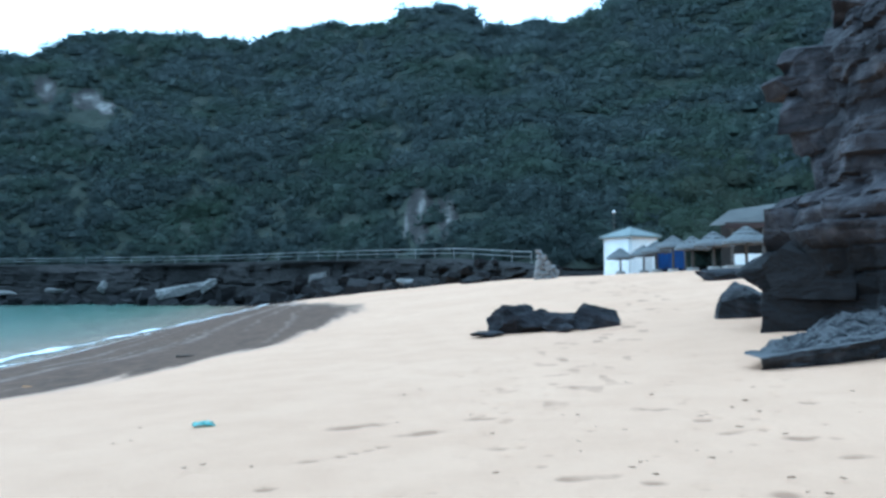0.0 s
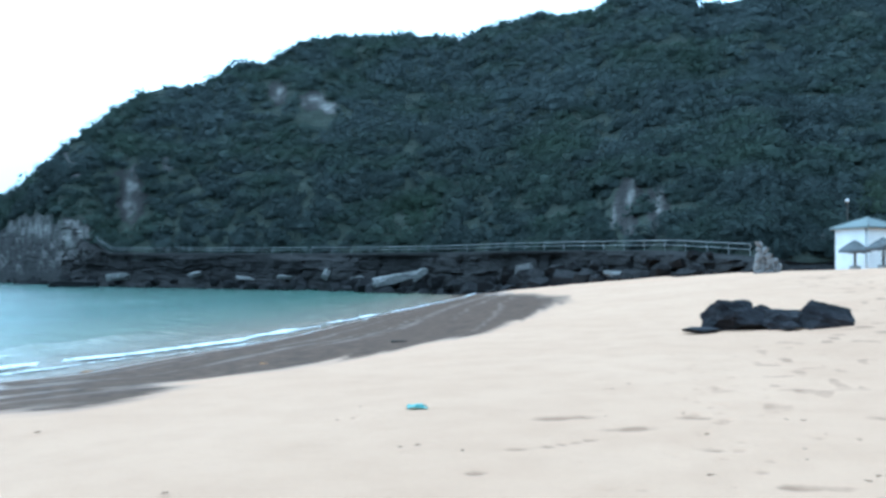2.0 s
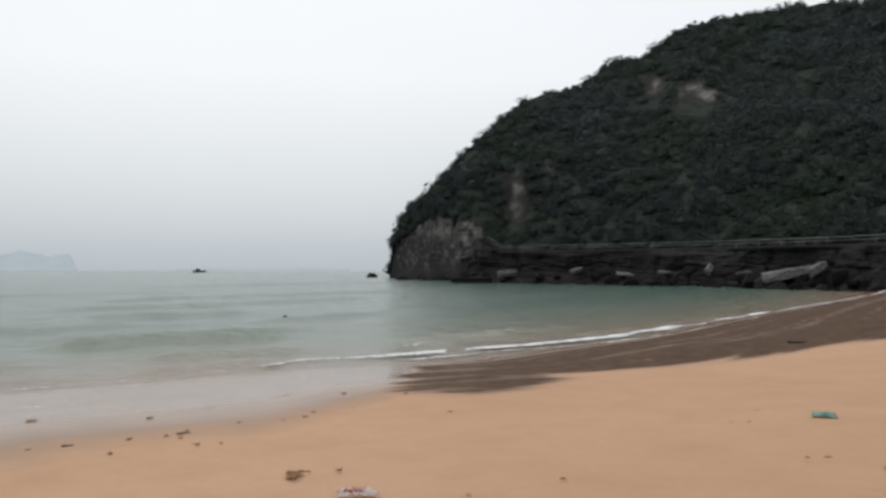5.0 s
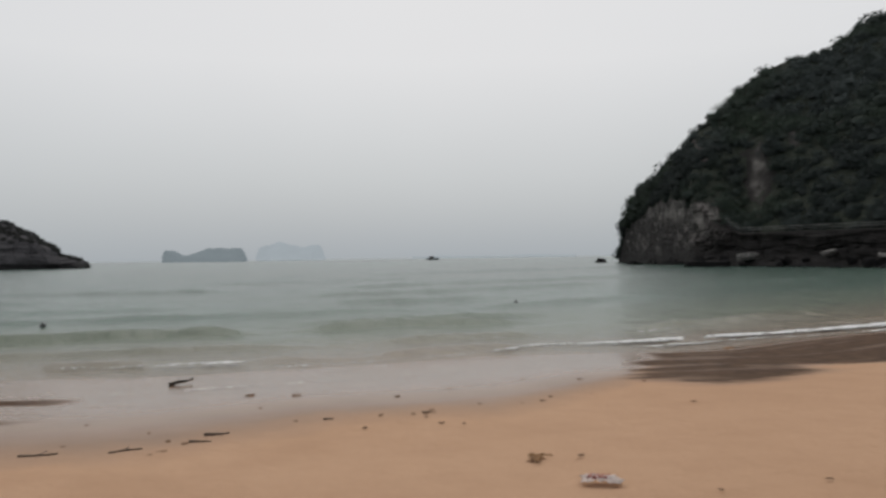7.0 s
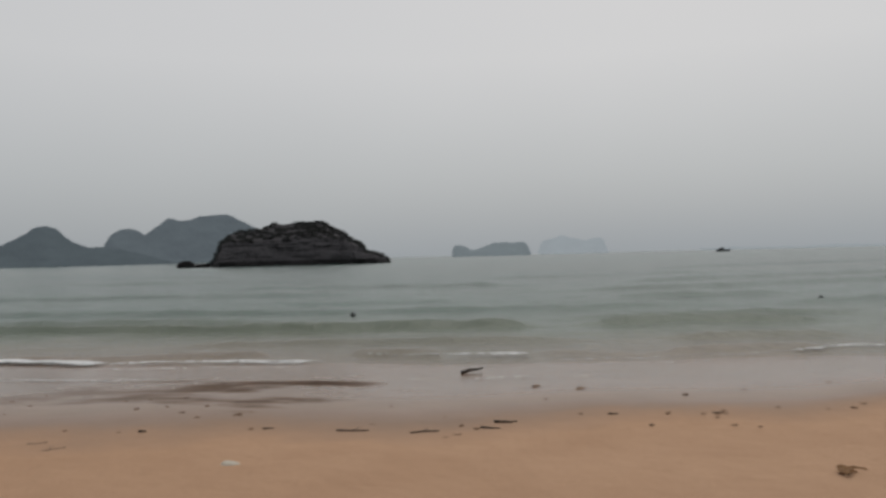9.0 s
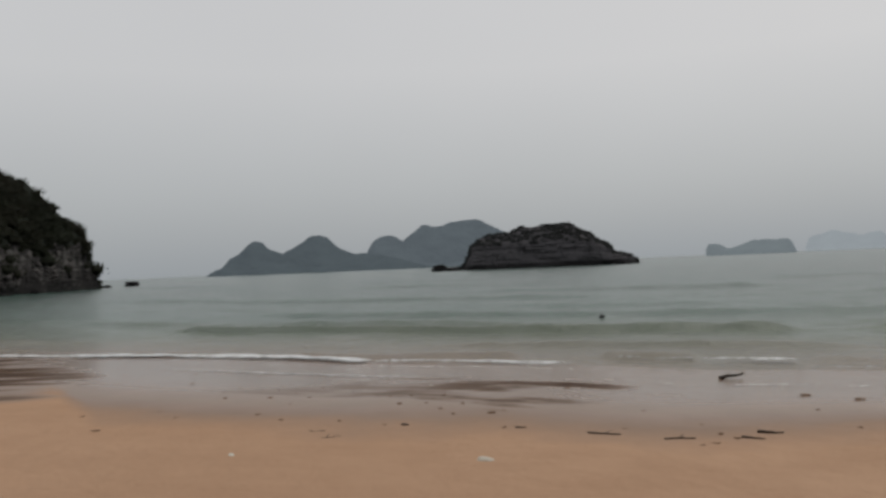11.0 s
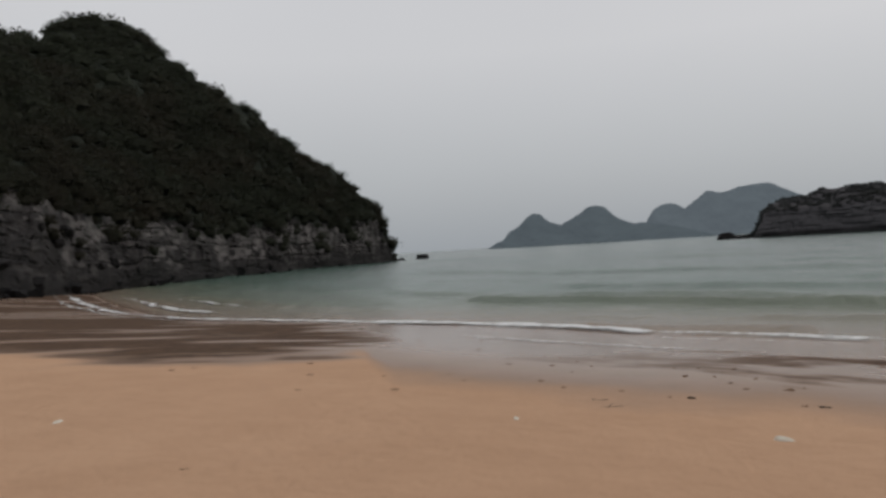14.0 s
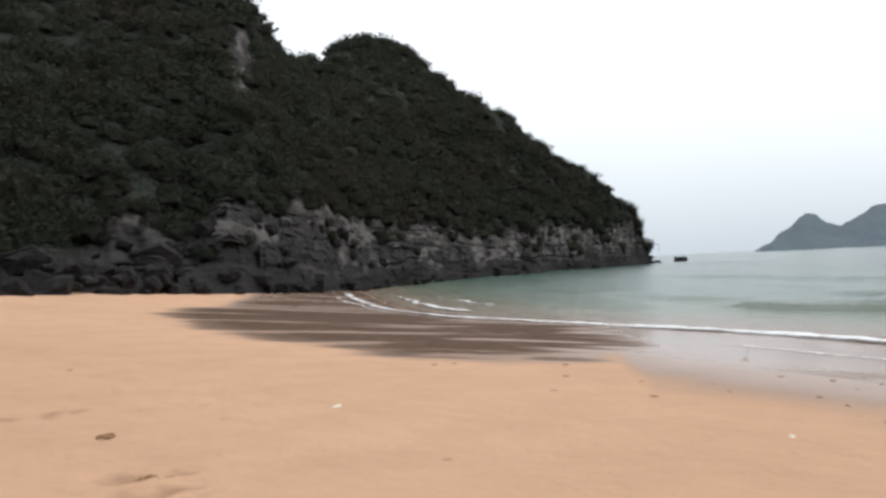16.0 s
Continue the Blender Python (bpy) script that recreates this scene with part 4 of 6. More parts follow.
foot2 = np.interp(B2, [121.4, 125, 129.4, 134.3, 138, 142, 145.8, 150.5, 158.9, 165.5, 180, 205], [255, 215, 180, 145, 122, 101, 79, 65, 55, 50, 47, 45])
deep2 = np.interp(B2, [121.4, 122.4, 125, 130, 136, 142, 147.3, 148.0, 165, 205], [3, 10, 24, 44, 62, 78, 84, 60, 62, 70])
el2 = np.interp(B2, [121.4, 121.7, 122.4, 123.9, 125.4, 127.5, 129.7, 130.6, 132.8, 136, 137.2, 138.2, 140.8, 143.3, 144.4, 146.2, 147.4, 147.9, 148.4, 150.1, 156, 170, 205],
                [-0.4, 1.1, 3.35, 4.85, 6.5, 7.3, 9.2, 10.5, 11.5, 13.8, 15, 16, 16.5, 16, 14.9, 15.2, 15.5, 16.6, 17.9, 19, 21.5, 23, 23]) - np.interp(B2, [121.4, 123, 130, 205], [0.1, 0.25, 0.1, 0.1])
cliff2 = np.interp(B2, [121.4, 122.5, 127, 133, 139, 145, 150, 154, 159, 165, 205], [8, 12, 12.6, 9.8, 9.6, 9.0, 8.9, 6.6, 5.2, 3.6, 3.5])
run2 = np.interp(B2, [121.4, 125, 140, 150, 165, 205], [3, 7, 11, 15, 13, 10])
cliff2 = cliff2 * (1 + 0.28 * cloudy(B2 / 2.3, B2 * 0, 91, 3))
SCARS2 = ((149.8, 15.1, 0.22, 1.55, 0.7), (148.9, 14.8, 0.18, 1.5, 0.5), (149.5, 6.4, 0.5, 0.35, 0.3), (153.5, 5.2, 0.4, 0.3, 0.3), (151.3, 4.2, 0.25, 0.5, 0.5), (155.6, 4.3, 0.25, 0.4, 0.5), (146, 4.6, 1.0, 0.3, 0.3),
          (140.5, 3.0, 2.5, 0.8, 0.45), (134, 2.0, 3.5, 0.6, 0.55), (127, 1.7, 3.0, 0.6, 0.5), (156.5, 3.2, 0.4, 0.4, 0.3), (123.5, 1.5, 1, 1, 0.3))
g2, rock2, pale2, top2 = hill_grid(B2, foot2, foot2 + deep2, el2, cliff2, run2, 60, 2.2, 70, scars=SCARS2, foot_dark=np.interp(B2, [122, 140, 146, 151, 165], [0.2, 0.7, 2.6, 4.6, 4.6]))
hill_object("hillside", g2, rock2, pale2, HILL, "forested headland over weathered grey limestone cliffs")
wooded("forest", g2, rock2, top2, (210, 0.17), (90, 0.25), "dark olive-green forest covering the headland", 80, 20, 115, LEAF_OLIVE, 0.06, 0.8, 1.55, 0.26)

# ---- islands ----
def island(name, b, el, near, depth, cliff, mat, label, wood, seed, rough=1.5):
    """An island as one closed hill round its ridge line."""
    ridge = near + depth * 0.5
    if not wood:
        soft = np.exp(-np.linspace(-2, 2, 7) ** 2)
        el = np.convolve(np.pad(el, 3, mode="edge"), soft / soft.sum(), "valid") + (0.05 * cloudy(b / 0.35, b * 0, seed) + 0.035 * cloudy(b / 0.12, b * 0, seed + 3)) * np.clip(el, 0, 1)
    ends = np.minimum(smooth(0, 1.2, b - b[0]), smooth(0, 1.2, b[-1] - b))
    foot = ridge - depth * 0.5 * (0.1 + 0.9 * ends)
    g, rock, pale, top = hill_grid(b, foot, np.full(len(b), ridge), el, np.full(len(b), cliff), np.full(len(b), depth * 0.12), depth * 0.5, rough, seed, rows=40, blocks=0.25, lumps=0.35)
    ob = hill_object(name, g, rock, pale, mat, label, "island")
    if wood:
        pts = grow(g, rock, top, 1.9, seed + 1, 44)
        rng = np.random.default_rng(seed)
        leaves("island_wood", pts - np.array([0, 0, 0.2]), rng.uniform(0.8, 1.5, len(pts)), np.clip(rng.normal(0.4, 0.15, len(pts)), 0, 1), 40, 0.3, LEAF_ISLE, "low dark scrub on the rocky island", seed + 2)
    return ob


bi = np.arange(83.6, 97.0, 0.05)
island("rocky_island", bi, np.interp(bi, [83.6, 83.99, 84.27, 84.88, 85.69, 85.76, 86.08, 86.81, 87.01, 87.49, 88.18, 88.5, 89.12, 90.35, 91.37, 92.18, 92.81, 93.41, 94.43, 95.04, 95.65, 95.87, 96.09, 96.38, 97.0],
                                       [-0.41, -0.07, 0.27, 0.46, 0.61, 1.02, 1.24, 1.59, 1.89, 2.11, 2.54, 2.8, 2.77, 2.73, 2.6, 2.7, 2.27, 2.25, 2.16, 1.93, 1.46, 0.82, 0.34, -0.05, -0.4]) - 0.1,
       350, 46, 10.0, ROCK_ISLAND, "dark rocky island with scrub on top, standing in the sea", True, 110)
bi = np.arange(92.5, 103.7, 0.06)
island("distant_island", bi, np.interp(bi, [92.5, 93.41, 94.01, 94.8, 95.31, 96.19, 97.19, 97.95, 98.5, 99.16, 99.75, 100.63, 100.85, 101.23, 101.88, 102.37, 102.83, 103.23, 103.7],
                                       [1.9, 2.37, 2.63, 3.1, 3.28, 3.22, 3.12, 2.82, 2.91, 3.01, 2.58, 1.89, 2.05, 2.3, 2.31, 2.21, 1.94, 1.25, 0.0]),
       1700, 260, 8.0, RANGE_FAR, "pale blue-grey island ridge with haze painted on as a glow", False, 120, 5.0)
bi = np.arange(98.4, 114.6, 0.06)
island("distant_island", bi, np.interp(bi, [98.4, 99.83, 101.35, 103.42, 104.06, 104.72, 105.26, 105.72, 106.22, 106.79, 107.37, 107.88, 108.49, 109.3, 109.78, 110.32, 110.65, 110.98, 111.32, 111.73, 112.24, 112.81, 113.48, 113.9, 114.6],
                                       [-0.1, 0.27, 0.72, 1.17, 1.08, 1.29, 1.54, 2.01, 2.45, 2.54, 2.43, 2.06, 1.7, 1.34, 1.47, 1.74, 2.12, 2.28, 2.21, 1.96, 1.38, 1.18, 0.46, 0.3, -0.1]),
       1250, 220, 8.0, RANGE, "blue-grey wooded island with rounded peaks, haze painted on as a glow", False, 125, 5.0)
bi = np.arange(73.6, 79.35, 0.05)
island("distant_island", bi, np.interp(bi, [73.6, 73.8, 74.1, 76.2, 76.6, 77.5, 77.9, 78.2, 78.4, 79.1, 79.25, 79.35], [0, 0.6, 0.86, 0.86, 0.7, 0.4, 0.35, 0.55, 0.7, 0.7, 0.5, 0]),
       1500, 120, 8.0, HAZE_NEAR, "low flat-topped islet, grey with painted haze", False, 130, 2.0)
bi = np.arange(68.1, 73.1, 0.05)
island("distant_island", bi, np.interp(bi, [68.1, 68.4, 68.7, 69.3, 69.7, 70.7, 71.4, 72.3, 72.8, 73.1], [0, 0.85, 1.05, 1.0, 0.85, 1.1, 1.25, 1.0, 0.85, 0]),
       2400, 200, 8.0, FAINT, "very faint pale island, washed out by painted haze", False, 140, 4.0)
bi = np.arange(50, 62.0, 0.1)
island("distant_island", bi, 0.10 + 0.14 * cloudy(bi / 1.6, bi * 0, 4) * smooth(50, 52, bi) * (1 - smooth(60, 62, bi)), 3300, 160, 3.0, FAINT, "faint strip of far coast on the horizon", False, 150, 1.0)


def sea_rock(b, r, size, seed, label):
    ob = part("sea_rock", facet_rock(seed, size, 0.12), ROCK_SHORE, shade=False)
    x, y = polar(b, r)
    ob.matrix_world = pose(float(x), float(y), SEA - size[2] * 0.35, 0, 0, seed * 40)
    tagged(ob, label, "rock", "rocks standing in the sea")


sea_rock(119.4, 290, (2.5, 1.8, 1.3), 13, "dark low rock standing off the headland")
sea_rock(121.0, 272, (1.6, 1.2, 0.7), 4, "small dark rock at the headland's foot")
sea_rock(48.4, 300, (2.2, 1.8, 1.5), 5, "dark blocky rock off the cliff's tip")
sea_rock(46.0, 225, (2.4, 1.2, 0.8), 6, "dark wet rock awash near the cliff")
sea_rock(98.0, 362, (4.4, 3.0, 2.4), 7, "dark rock beside the rocky island")
sea_rock(97.1, 358, (4.0, 2.5, 1.4), 8, "low dark rock joining the rocky island")
sea_rock(43.4, 190, (4.5, 1.8, 1.0), 9, "low dark rock shelf below the cliff")
sea_rock(41.0, 168, (5.0, 2.0, 0.9), 10, "low dark rock shelf below the cliff")


# ---- boulders along the cliff feet ----
BOULDERS = []
for k in range(9):
    bm = facet_rock(200 + k, (1.0, random.uniform(0.65, 1.0), random.uniform(0.45, 0.9)), 0.06, 12, 2)
    me = bpy.data.meshes.new("boulder")
    bm.to_mesh(me)
    bm.free()
    me.materials.append(ROCK_SHORE)
    BOULDERS.append(me)


def boulder(b, r, size, turn, group, label, lift=0.0, sink=0.25):
    ob = new("boulder", BOULDERS[int(turn) % 9])
    x, y = polar(b, r)
    z = max(float(ground_z(x, y)), SEA - 0.2) + lift - size * sink
    ob.matrix_world = pose(float(x), float(y), z, random.uniform(-14, 14), random.uniform(-14, 14), turn) @ Matrix.Scale(size, 4)
    tagged(ob, label, "boulder", group)


rng = random.Random(12)
for k in range(150):
    b = rng.uniform(-3, 45)
    f = float(np.interp(b, B1, foot1))
    s = rng.uniform(0.5, 1.5) * (1.35 if rng.random() < 0.15 else 1) * (0.6 if b < 5 else 1)
    u = rng.uniform(-1.6, 3.2)
    boulder(b, f + u, s, rng.uniform(0, 360), "boulders below the walkway", "dark weathered limestone boulder at the hill's foot", max(0, u) * 0.55)
for k in range(70):
    b = rng.uniform(122.5, 168)
    f = float(np.interp(b, B2, foot2))
    s = rng.uniform(0.35, 1.2) * (0.65 if b > 150 else 1.1)
    u = rng.uniform(-1.5, 2.2)
    boulder(b, f + u, s, rng.uniform(0, 360), "boulders below the headland", "dark limestone boulder at the headland's foot", max(0, u) * 0.7)

for k in range(46):
    b = rng.uniform(140, 169)
    f, u = float(np.interp(b, B2, foot2)), rng.uniform(0, 1)
    g = float(np.interp(b, B2, run2)) * u
    top = float(np.interp(b, B2, cliff2))
    x, y = polar(b, f + g * 0.9)
    low = max(float(ground_z(x, y)), SEA)
    boulder(b, f + g * 0.75, rng.uniform(0.3, 1.0) * (1.7 if rng.random() < 0.12 else 1), rng.uniform(0, 360), "rubble below the headland", "weathered brown-grey limestone block in the rubble", (top - low) * u ** 0.75 * 0.85, 0.45)
# pale fallen slab below the walkway
PALE_ROCK = mat_rock("pale_broken_limestone", (0.17, 0.163, 0.155), (0.33, 0.32, 0.31), 0.8)
for b, r, z, size, tilt, seed in ((19.5, 124.6, 1.1, (3.6, 1.4, 0.8), -12, 31), (17.7, 121.6, 2.0, (1.5, 0.9, 0.6), -38, 32), (24.6, 134.6, 1.6, (0.8, 0.7, 0.9), 32, 33), (27.4, 141.0, 1.2, (1.5, 0.7, 0.35), 8, 34), (22.3, 130.6, 1.1, (1.3, 0.7, 0.4), -10, 35), (30.2, 147.6, 0.9, (1.6, 0.8, 0.35), 6, 38), (33.6, 156.0, 1.5, (1.3, 0.8, 0.5), -18, 40),
                                  (10.2, 100.5, 2.4, (1.2, 0.7, 0.7), -12, 36), (3.4, 83.5, 1.8, (1.8, 0.7, 0.4), 5, 37), (38.5, 167, 0.9, (2.2, 1.0, 0.7), -6, 39)):
    pale_slab = part("fallen_slab", facet_rock(seed, size, 0.06, 9), PALE_ROCK, shade=False)
    x, y = polar(b, r)
    pale_slab.matrix_world = pose(float(x), float(y), z - 0.3 * size[2], 0, tilt, b)
    tagged(pale_slab, "pale grey fallen slab among dark boulders", "rock", "fallen slabs at the hill's foot")


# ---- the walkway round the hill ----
SHADE_STONE = mat_plain("dark_concrete", (0.05, 0.05, 0.048), 0.95, 0.8, 0.5)


def walkway():
    root = tagged(new("walkway"), "concrete footpath with a pale double rail along the hill's foot", "walkway")
    b = np.arange(-5.2, 40.01, 0.35)
    inner = np.interp(b, B1, foot1 + run1 * 0.70)
    z = np.interp(b, B1, cliff1) + 0.05
    deck = bmesh.new()
    prev = None
    for i in range(len(b)):
        ring = []
        for dr, dz in ((-0.15, 0), (1.9, 0), (1.9, -0.35), (-0.15, -0.35)):
            x, y = polar(b[i], inner[i] + dr)
            ring.append(deck.verts.new((float(x), float(y), float(z[i]) + dz)))
        if prev:
            for k in range(4):
                deck.faces.new((prev[k], prev[(k + 1) % 4], ring[(k + 1) % 4], ring[k]))
        prev = ring
    part("deck", deck, SHADE_STONE, root)
    px, py = polar(b, inner)
    for h, r in ((1.02, 0.04), (0.55, 0.03)):
        bm = bmesh.new()
        for i in range(len(b) - 1):
            rod(bm, (px[i], py[i], z[i] + h), (px[i + 1], py[i + 1], z[i + 1] + h), r, sides=6)
        part("rail", bm, RAIL, root, "pale weathered handrail")
    post = None
    for i in range(0, len(b), 4):
        if post is None:
            bm = bmesh.new()
            box(bm, (0.07, 0.07, 1.05), (0, 0, 0.525), 0, 0.015)
            post = part("post", bm, RAIL, root)
            ob = post
        else:
            ob = new("post", post.data)
            ob.parent = root
        ob.matrix_local = pose(float(px[i]), float(py[i]), float(z[i]), 0, 0, float(b[i]))


walkway()


# ---- the rock stack beside the huts ----
def cliff_outcrop():
    zs = np.linspace(-0.6, 10.2, 170)
    th = np.linspace(0, 2 * np.pi, 200, endpoint=False)
    # outline towards the huts, and a plainer one for the other sides
    side = np.interp(zs, [-0.6, -0.07, 0.36, 1.0, 1.3, 1.42, 1.95, 2.34, 2.53, 2.94, 2.98, 3.58, 4.34, 4.83, 5.49, 6.2, 6.6, 7.27, 10.2], [2.95, 3.0, 3.15, 3.4, 3.4, 3.0, 3.0, 2.95, 2.7, 2.6, 1.85, 1.72, 1.55, 1.28, 1.35, 1.35, 1.05, 0.7, 0.02])
    rest = np.interp(zs, [-0.6, 0.0, 0.9, 1.6, 2.1, 2.5, 2.75, 3.0, 4.5, 6.0, 6.6, 10.2], [2.35, 2.3, 2.2, 2.45, 2.75, 2.85, 2.6, 2.1, 1.9, 1.9, 1.6, 0.02])
    T, Z = np.meshgrid(th, zs)
    toward = np.exp(-((np.mod(T - 2.62 + np.pi, 2 * np.pi) - np.pi) / 0.62) ** 4)
    Rr = rest[:, None] * (1 - toward) + (side[:, None] - 0.42) * toward
    layer = np.floor(Z / 0.42 + 1.6 * grain(T * 1.2, Z * 0.35, 4) + 0.5 * grain(T * 6, Z, 14))
    Rr = Rr + 0.2 * (lattice(np.floor(T * 3.2 + 0.37 * layer + 0.6 * grain(T * 2, Z, 15)), layer, 16) - 0.5) + 0.26 * (grain(T * 1.6 + layer * 5.3, layer * 2.1, 6) - 0.5) * (0.6 + 0.4 * grain(T * 3, Z, 5))
    gap = np.abs(np.mod(Z / 0.42 + 1.6 * grain(T * 1.2, Z * 0.35, 4) + 0.5 * grain(T * 6, Z, 14), 1) - 0.5)
    Rr = Rr - 0.16 * smooth(0.40, 0.5, gap) * grain(T * 2.4, layer, 7)
    Rr = Rr + 0.16 * cloudy(T * 3, Z * 0.9, 8) - 0.28 * smooth(0.55, 0.8, grain(T * 4.0, Z * 0.45, 9)) + 0.05 * cloudy(T * 14, Z * 5, 18)
    X, Y = np.cos(T) * Rr * 1.05, np.sin(T) * Rr
    V = np.stack([X, Y, Z], -1).reshape(-1, 3)
    F = sheet(len(zs), len(th), True)
    root = new("cliff_outcrop")
    x, y = polar(-30.0, 19.6)
    root.matrix_world = pose(float(x), float(y), 0.6, 0, 0, 0)
    new("column", raw_mesh("column", V, F, ROCK_STACK, shade=False)).parent = root
    # broken beds of rock on the camera's side, placed to fit its view: across, toward the camera, up, then width, depth
    # and height, and lean
    for k, (u, v, z, w, dp, h, lean) in enumerate((
            (-1.92, 0.2, 6.08, 1.15, 1.2, 0.62, 0), (-1.90, 0.25, 5.5, 1.25, 1.2, 1.1, 0), (-2.4, 0.3, 5.5, 1.1, 1.0, 0.45, 2), (-1.95, 0.2, 4.9, 1.3, 1.2, 1.0, 6),
            (-1.75, 0.2, 4.35, 1.1, 1.1, 0.85, 10), (-0.85, 0.3, 7.0, 1.15, 1.6, 0.75, 4), (-0.95, 0.4, 6.1, 1.4, 1.7, 1.25, -4), (-0.80, 0.7, 5.2, 1.15, 1.2, 0.8, 2),
            (-1.05, 0.4, 4.2, 1.5, 1.6, 1.2, 0), (-1.45, 0.5, 3.3, 0.75, 1.3, 1.7, 14), (-0.9, 0.75, 3.2, 1.4, 1.4, 1.1, -3), (-2.2, 0.4, 2.66, 1.3, 1.3, 0.40, -12),
            (-2.15, 0.5, 2.05, 1.5, 1.5, 1.0, -6), (-1.25, 0.9, 2.2, 1.8, 1.5, 1.1, 2), (-2.75, 0.6, 1.25, 1.4, 1.4, 0.85, 10), (-2.0, 1.0, 1.3, 1.9, 1.5, 1.1, -3),
            (-1.95, 0.8, 0.35, 1.9, 1.6, 0.9, -4), (-1.0, 1.2, 1.05, 1.7, 1.4, 1.2, 3), (-0.85, 1.2, 0.25, 1.8, 1.6, 1.0, -2), (0.4, 1.0, 1.8, 1.9, 1.8, 1.8, 0), (0.5, 0.9, 4.0, 1.7, 1.6, 1.9, 3), (0.4, 0.7, 5.9, 1.5, 1.5, 1.5, -3))):
        bed = part("bed", facet_rock(600 + k, (w * 0.54, dp * 0.54, h * 0.55), 0.055, 9, 4), ROCK_STACK, root)
        bed.matrix_local = pose(0, 0, 0, 0, 0, -30) @ pose(u, -v, z - 0.31 * h, 0, -0.5 * lean, (k * 37) % 24 - 12)
    tagged(root, "tall layered brown-grey limestone stack with an overhanging top", "rock")


cliff_outcrop()


def beach_rock(name, b, r, size, turn, seed, mat, label, sink=0.12, tilt=(0, 0), rough=0.07, cuts=16, layers=0.0):
    ob = part(name, facet_rock(seed, size, rough, cuts + 3, 4, layers), mat, shade=False)
    p = sand(b, r)
    ob.matrix_world = pose(p.x, p.y, p.z - size[2] * sink, tilt[0], tilt[1], turn)
    tagged(ob, label, "rock", "rocks on the sand")


def ledge(b0, r0, b1, r1, deep, h0, h1, bulge, seed, label):
    """A long broken slab: sheer, slightly overhanging front from one spot of the sand to another, and a stepped top."""
    p0, p1 = np.array(sand(b0, r0)), np.array(sand(b1, r1))
    along = (p1 - p0) / np.linalg.norm((p1 - p0)[:2])
    inward = np.array([-along[1], along[0], 0])
    n = 110
    u = np.linspace(0, 1, n)
    w = np.concatenate([np.linspace(0, 1, 14), np.linspace(1.02, 2, 34), np.linspace(2.02, 2.4, 8)])
    U, W = np.meshgrid(u, w)
    x = U * np.linalg.norm((p1 - p0)[:2])
    top = h0 + (h1 - h0) * U
    back = np.clip(W - 1, 0, 1)
    crag = np.floor(back * 4 + 2.2 * grain(x * 1.3, back * 2, seed)) / 4
    high = np.where(W <= 1, top * W, top * (1 + 0.36 * crag * smooth(0, 0.3, U + 0.25)) + 0.17 * cloudy(x * 2.2, back * 3, seed + 1) * smooth(0, 0.15, back))
    high = np.where(W > 2, high * (1 - smooth(2.0, 2.4, W)) - 0.1, high) - 0.12 * (W <= 0)
    into = np.where(W <= 1, 0.10 * (1 - W) - 0.05 * W + 0.05 * (lattice(np.floor(x / 0.55 + 0.4 * grain(x, W, seed + 2)), np.floor(W * 3), seed) - 0.5), deep * back * (0.8 + 0.5 * grain(x * 0.9, x * 0, seed + 3)))
    into = into - bulge * np.sin(np.pi * U) + 0.06 * cloudy(x * 1.6, W * 2, seed + 4) + 0.5 * deep * np.maximum(0, 0.10 - U) * 4 * (W > 1) * (1.6 - back)
    end = 0.22 * (1 - 2 * (U > 0.5)) * np.where((U < 0.02) | (U > 0.98), 1 - np.clip(W, 0, 1), 0)
    P = p0 + along * (x + end + 0.05 * cloudy(W * 3, U * 9, seed + 5))[..., None] + inward * into[..., None] + along * (1.2 * deep * back * (1 - U) ** 2)[..., None]
    P[..., 2] = p0[2] + (p1[2] - p0[2]) * U + high - 0.05
    V = P.reshape(-1, 3)
    F = sheet(len(w), n)
    caps = np.stack([P[:, 0].mean(0), P[:, -1].mean(0)])
    k = np.arange(len(w) - 1)
    c0, c1 = len(V), len(V) + 1
    F = np.vstack([F, np.stack([k * n, (k + 1) * n, k * 0 + c0, k * 0 + c0], 1), np.stack([(k + 1) * n + n - 1, k * n + n - 1, k * 0 + c1, k * 0 + c1], 1)])
    tri = np.vstack([F[:, [0, 1, 2]], F[F[:, 2] != F[:, 3]][:, [0, 2, 3]]])
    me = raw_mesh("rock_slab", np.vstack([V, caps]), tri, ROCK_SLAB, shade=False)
    tagged(new("rock_slab", me), label, "rock", "rocks on the sand")


ledge(-20.4, 12.8, -30.5, 15.2, 1.1, 0.27, 0.46, 0.28, 3, "long grey slab with a dark sheer front on the sand")
ledge(-23.3, 14.9, -31.0, 16.4, 1.2, 0.32, 0.55, 0.12, 5, "broken grey slab lying behind another slab")
beach_rock("beach_rock", -3.75, 21.6, (0.62, 0.45, 0.46), 10, 41, ROCK, "jagged dark rock half buried in the sand", 0.1, (0, 0), 0.11, 9)
beach_rock("beach_rock", -5.5, 21.6, (0.62, 0.4, 0.36), 20, 42, ROCK, "low dark rock half buried in the sand", 0.1, (0, 0), 0.1, 9)
beach_rock("beach_rock", -7.2, 21.4, (0.6, 0.4, 0.27), -15, 43, ROCK, "low dark rock half buried in the sand", 0.12, (0, 0), 0.1, 9)
beach_rock("beach_rock", -9.4, 21.5, (0.6, 0.42, 0.36), 25, 44, ROCK, "wedge-shaped dark rock in the sand", 0.1, (0, 12), 0.08, 8)
beach_rock("beach_rock", -2.0, 21.0, (0.5, 0.35, 0.07), 5, 45, ROCK, "small flat dark rock in the sand", 0.15)
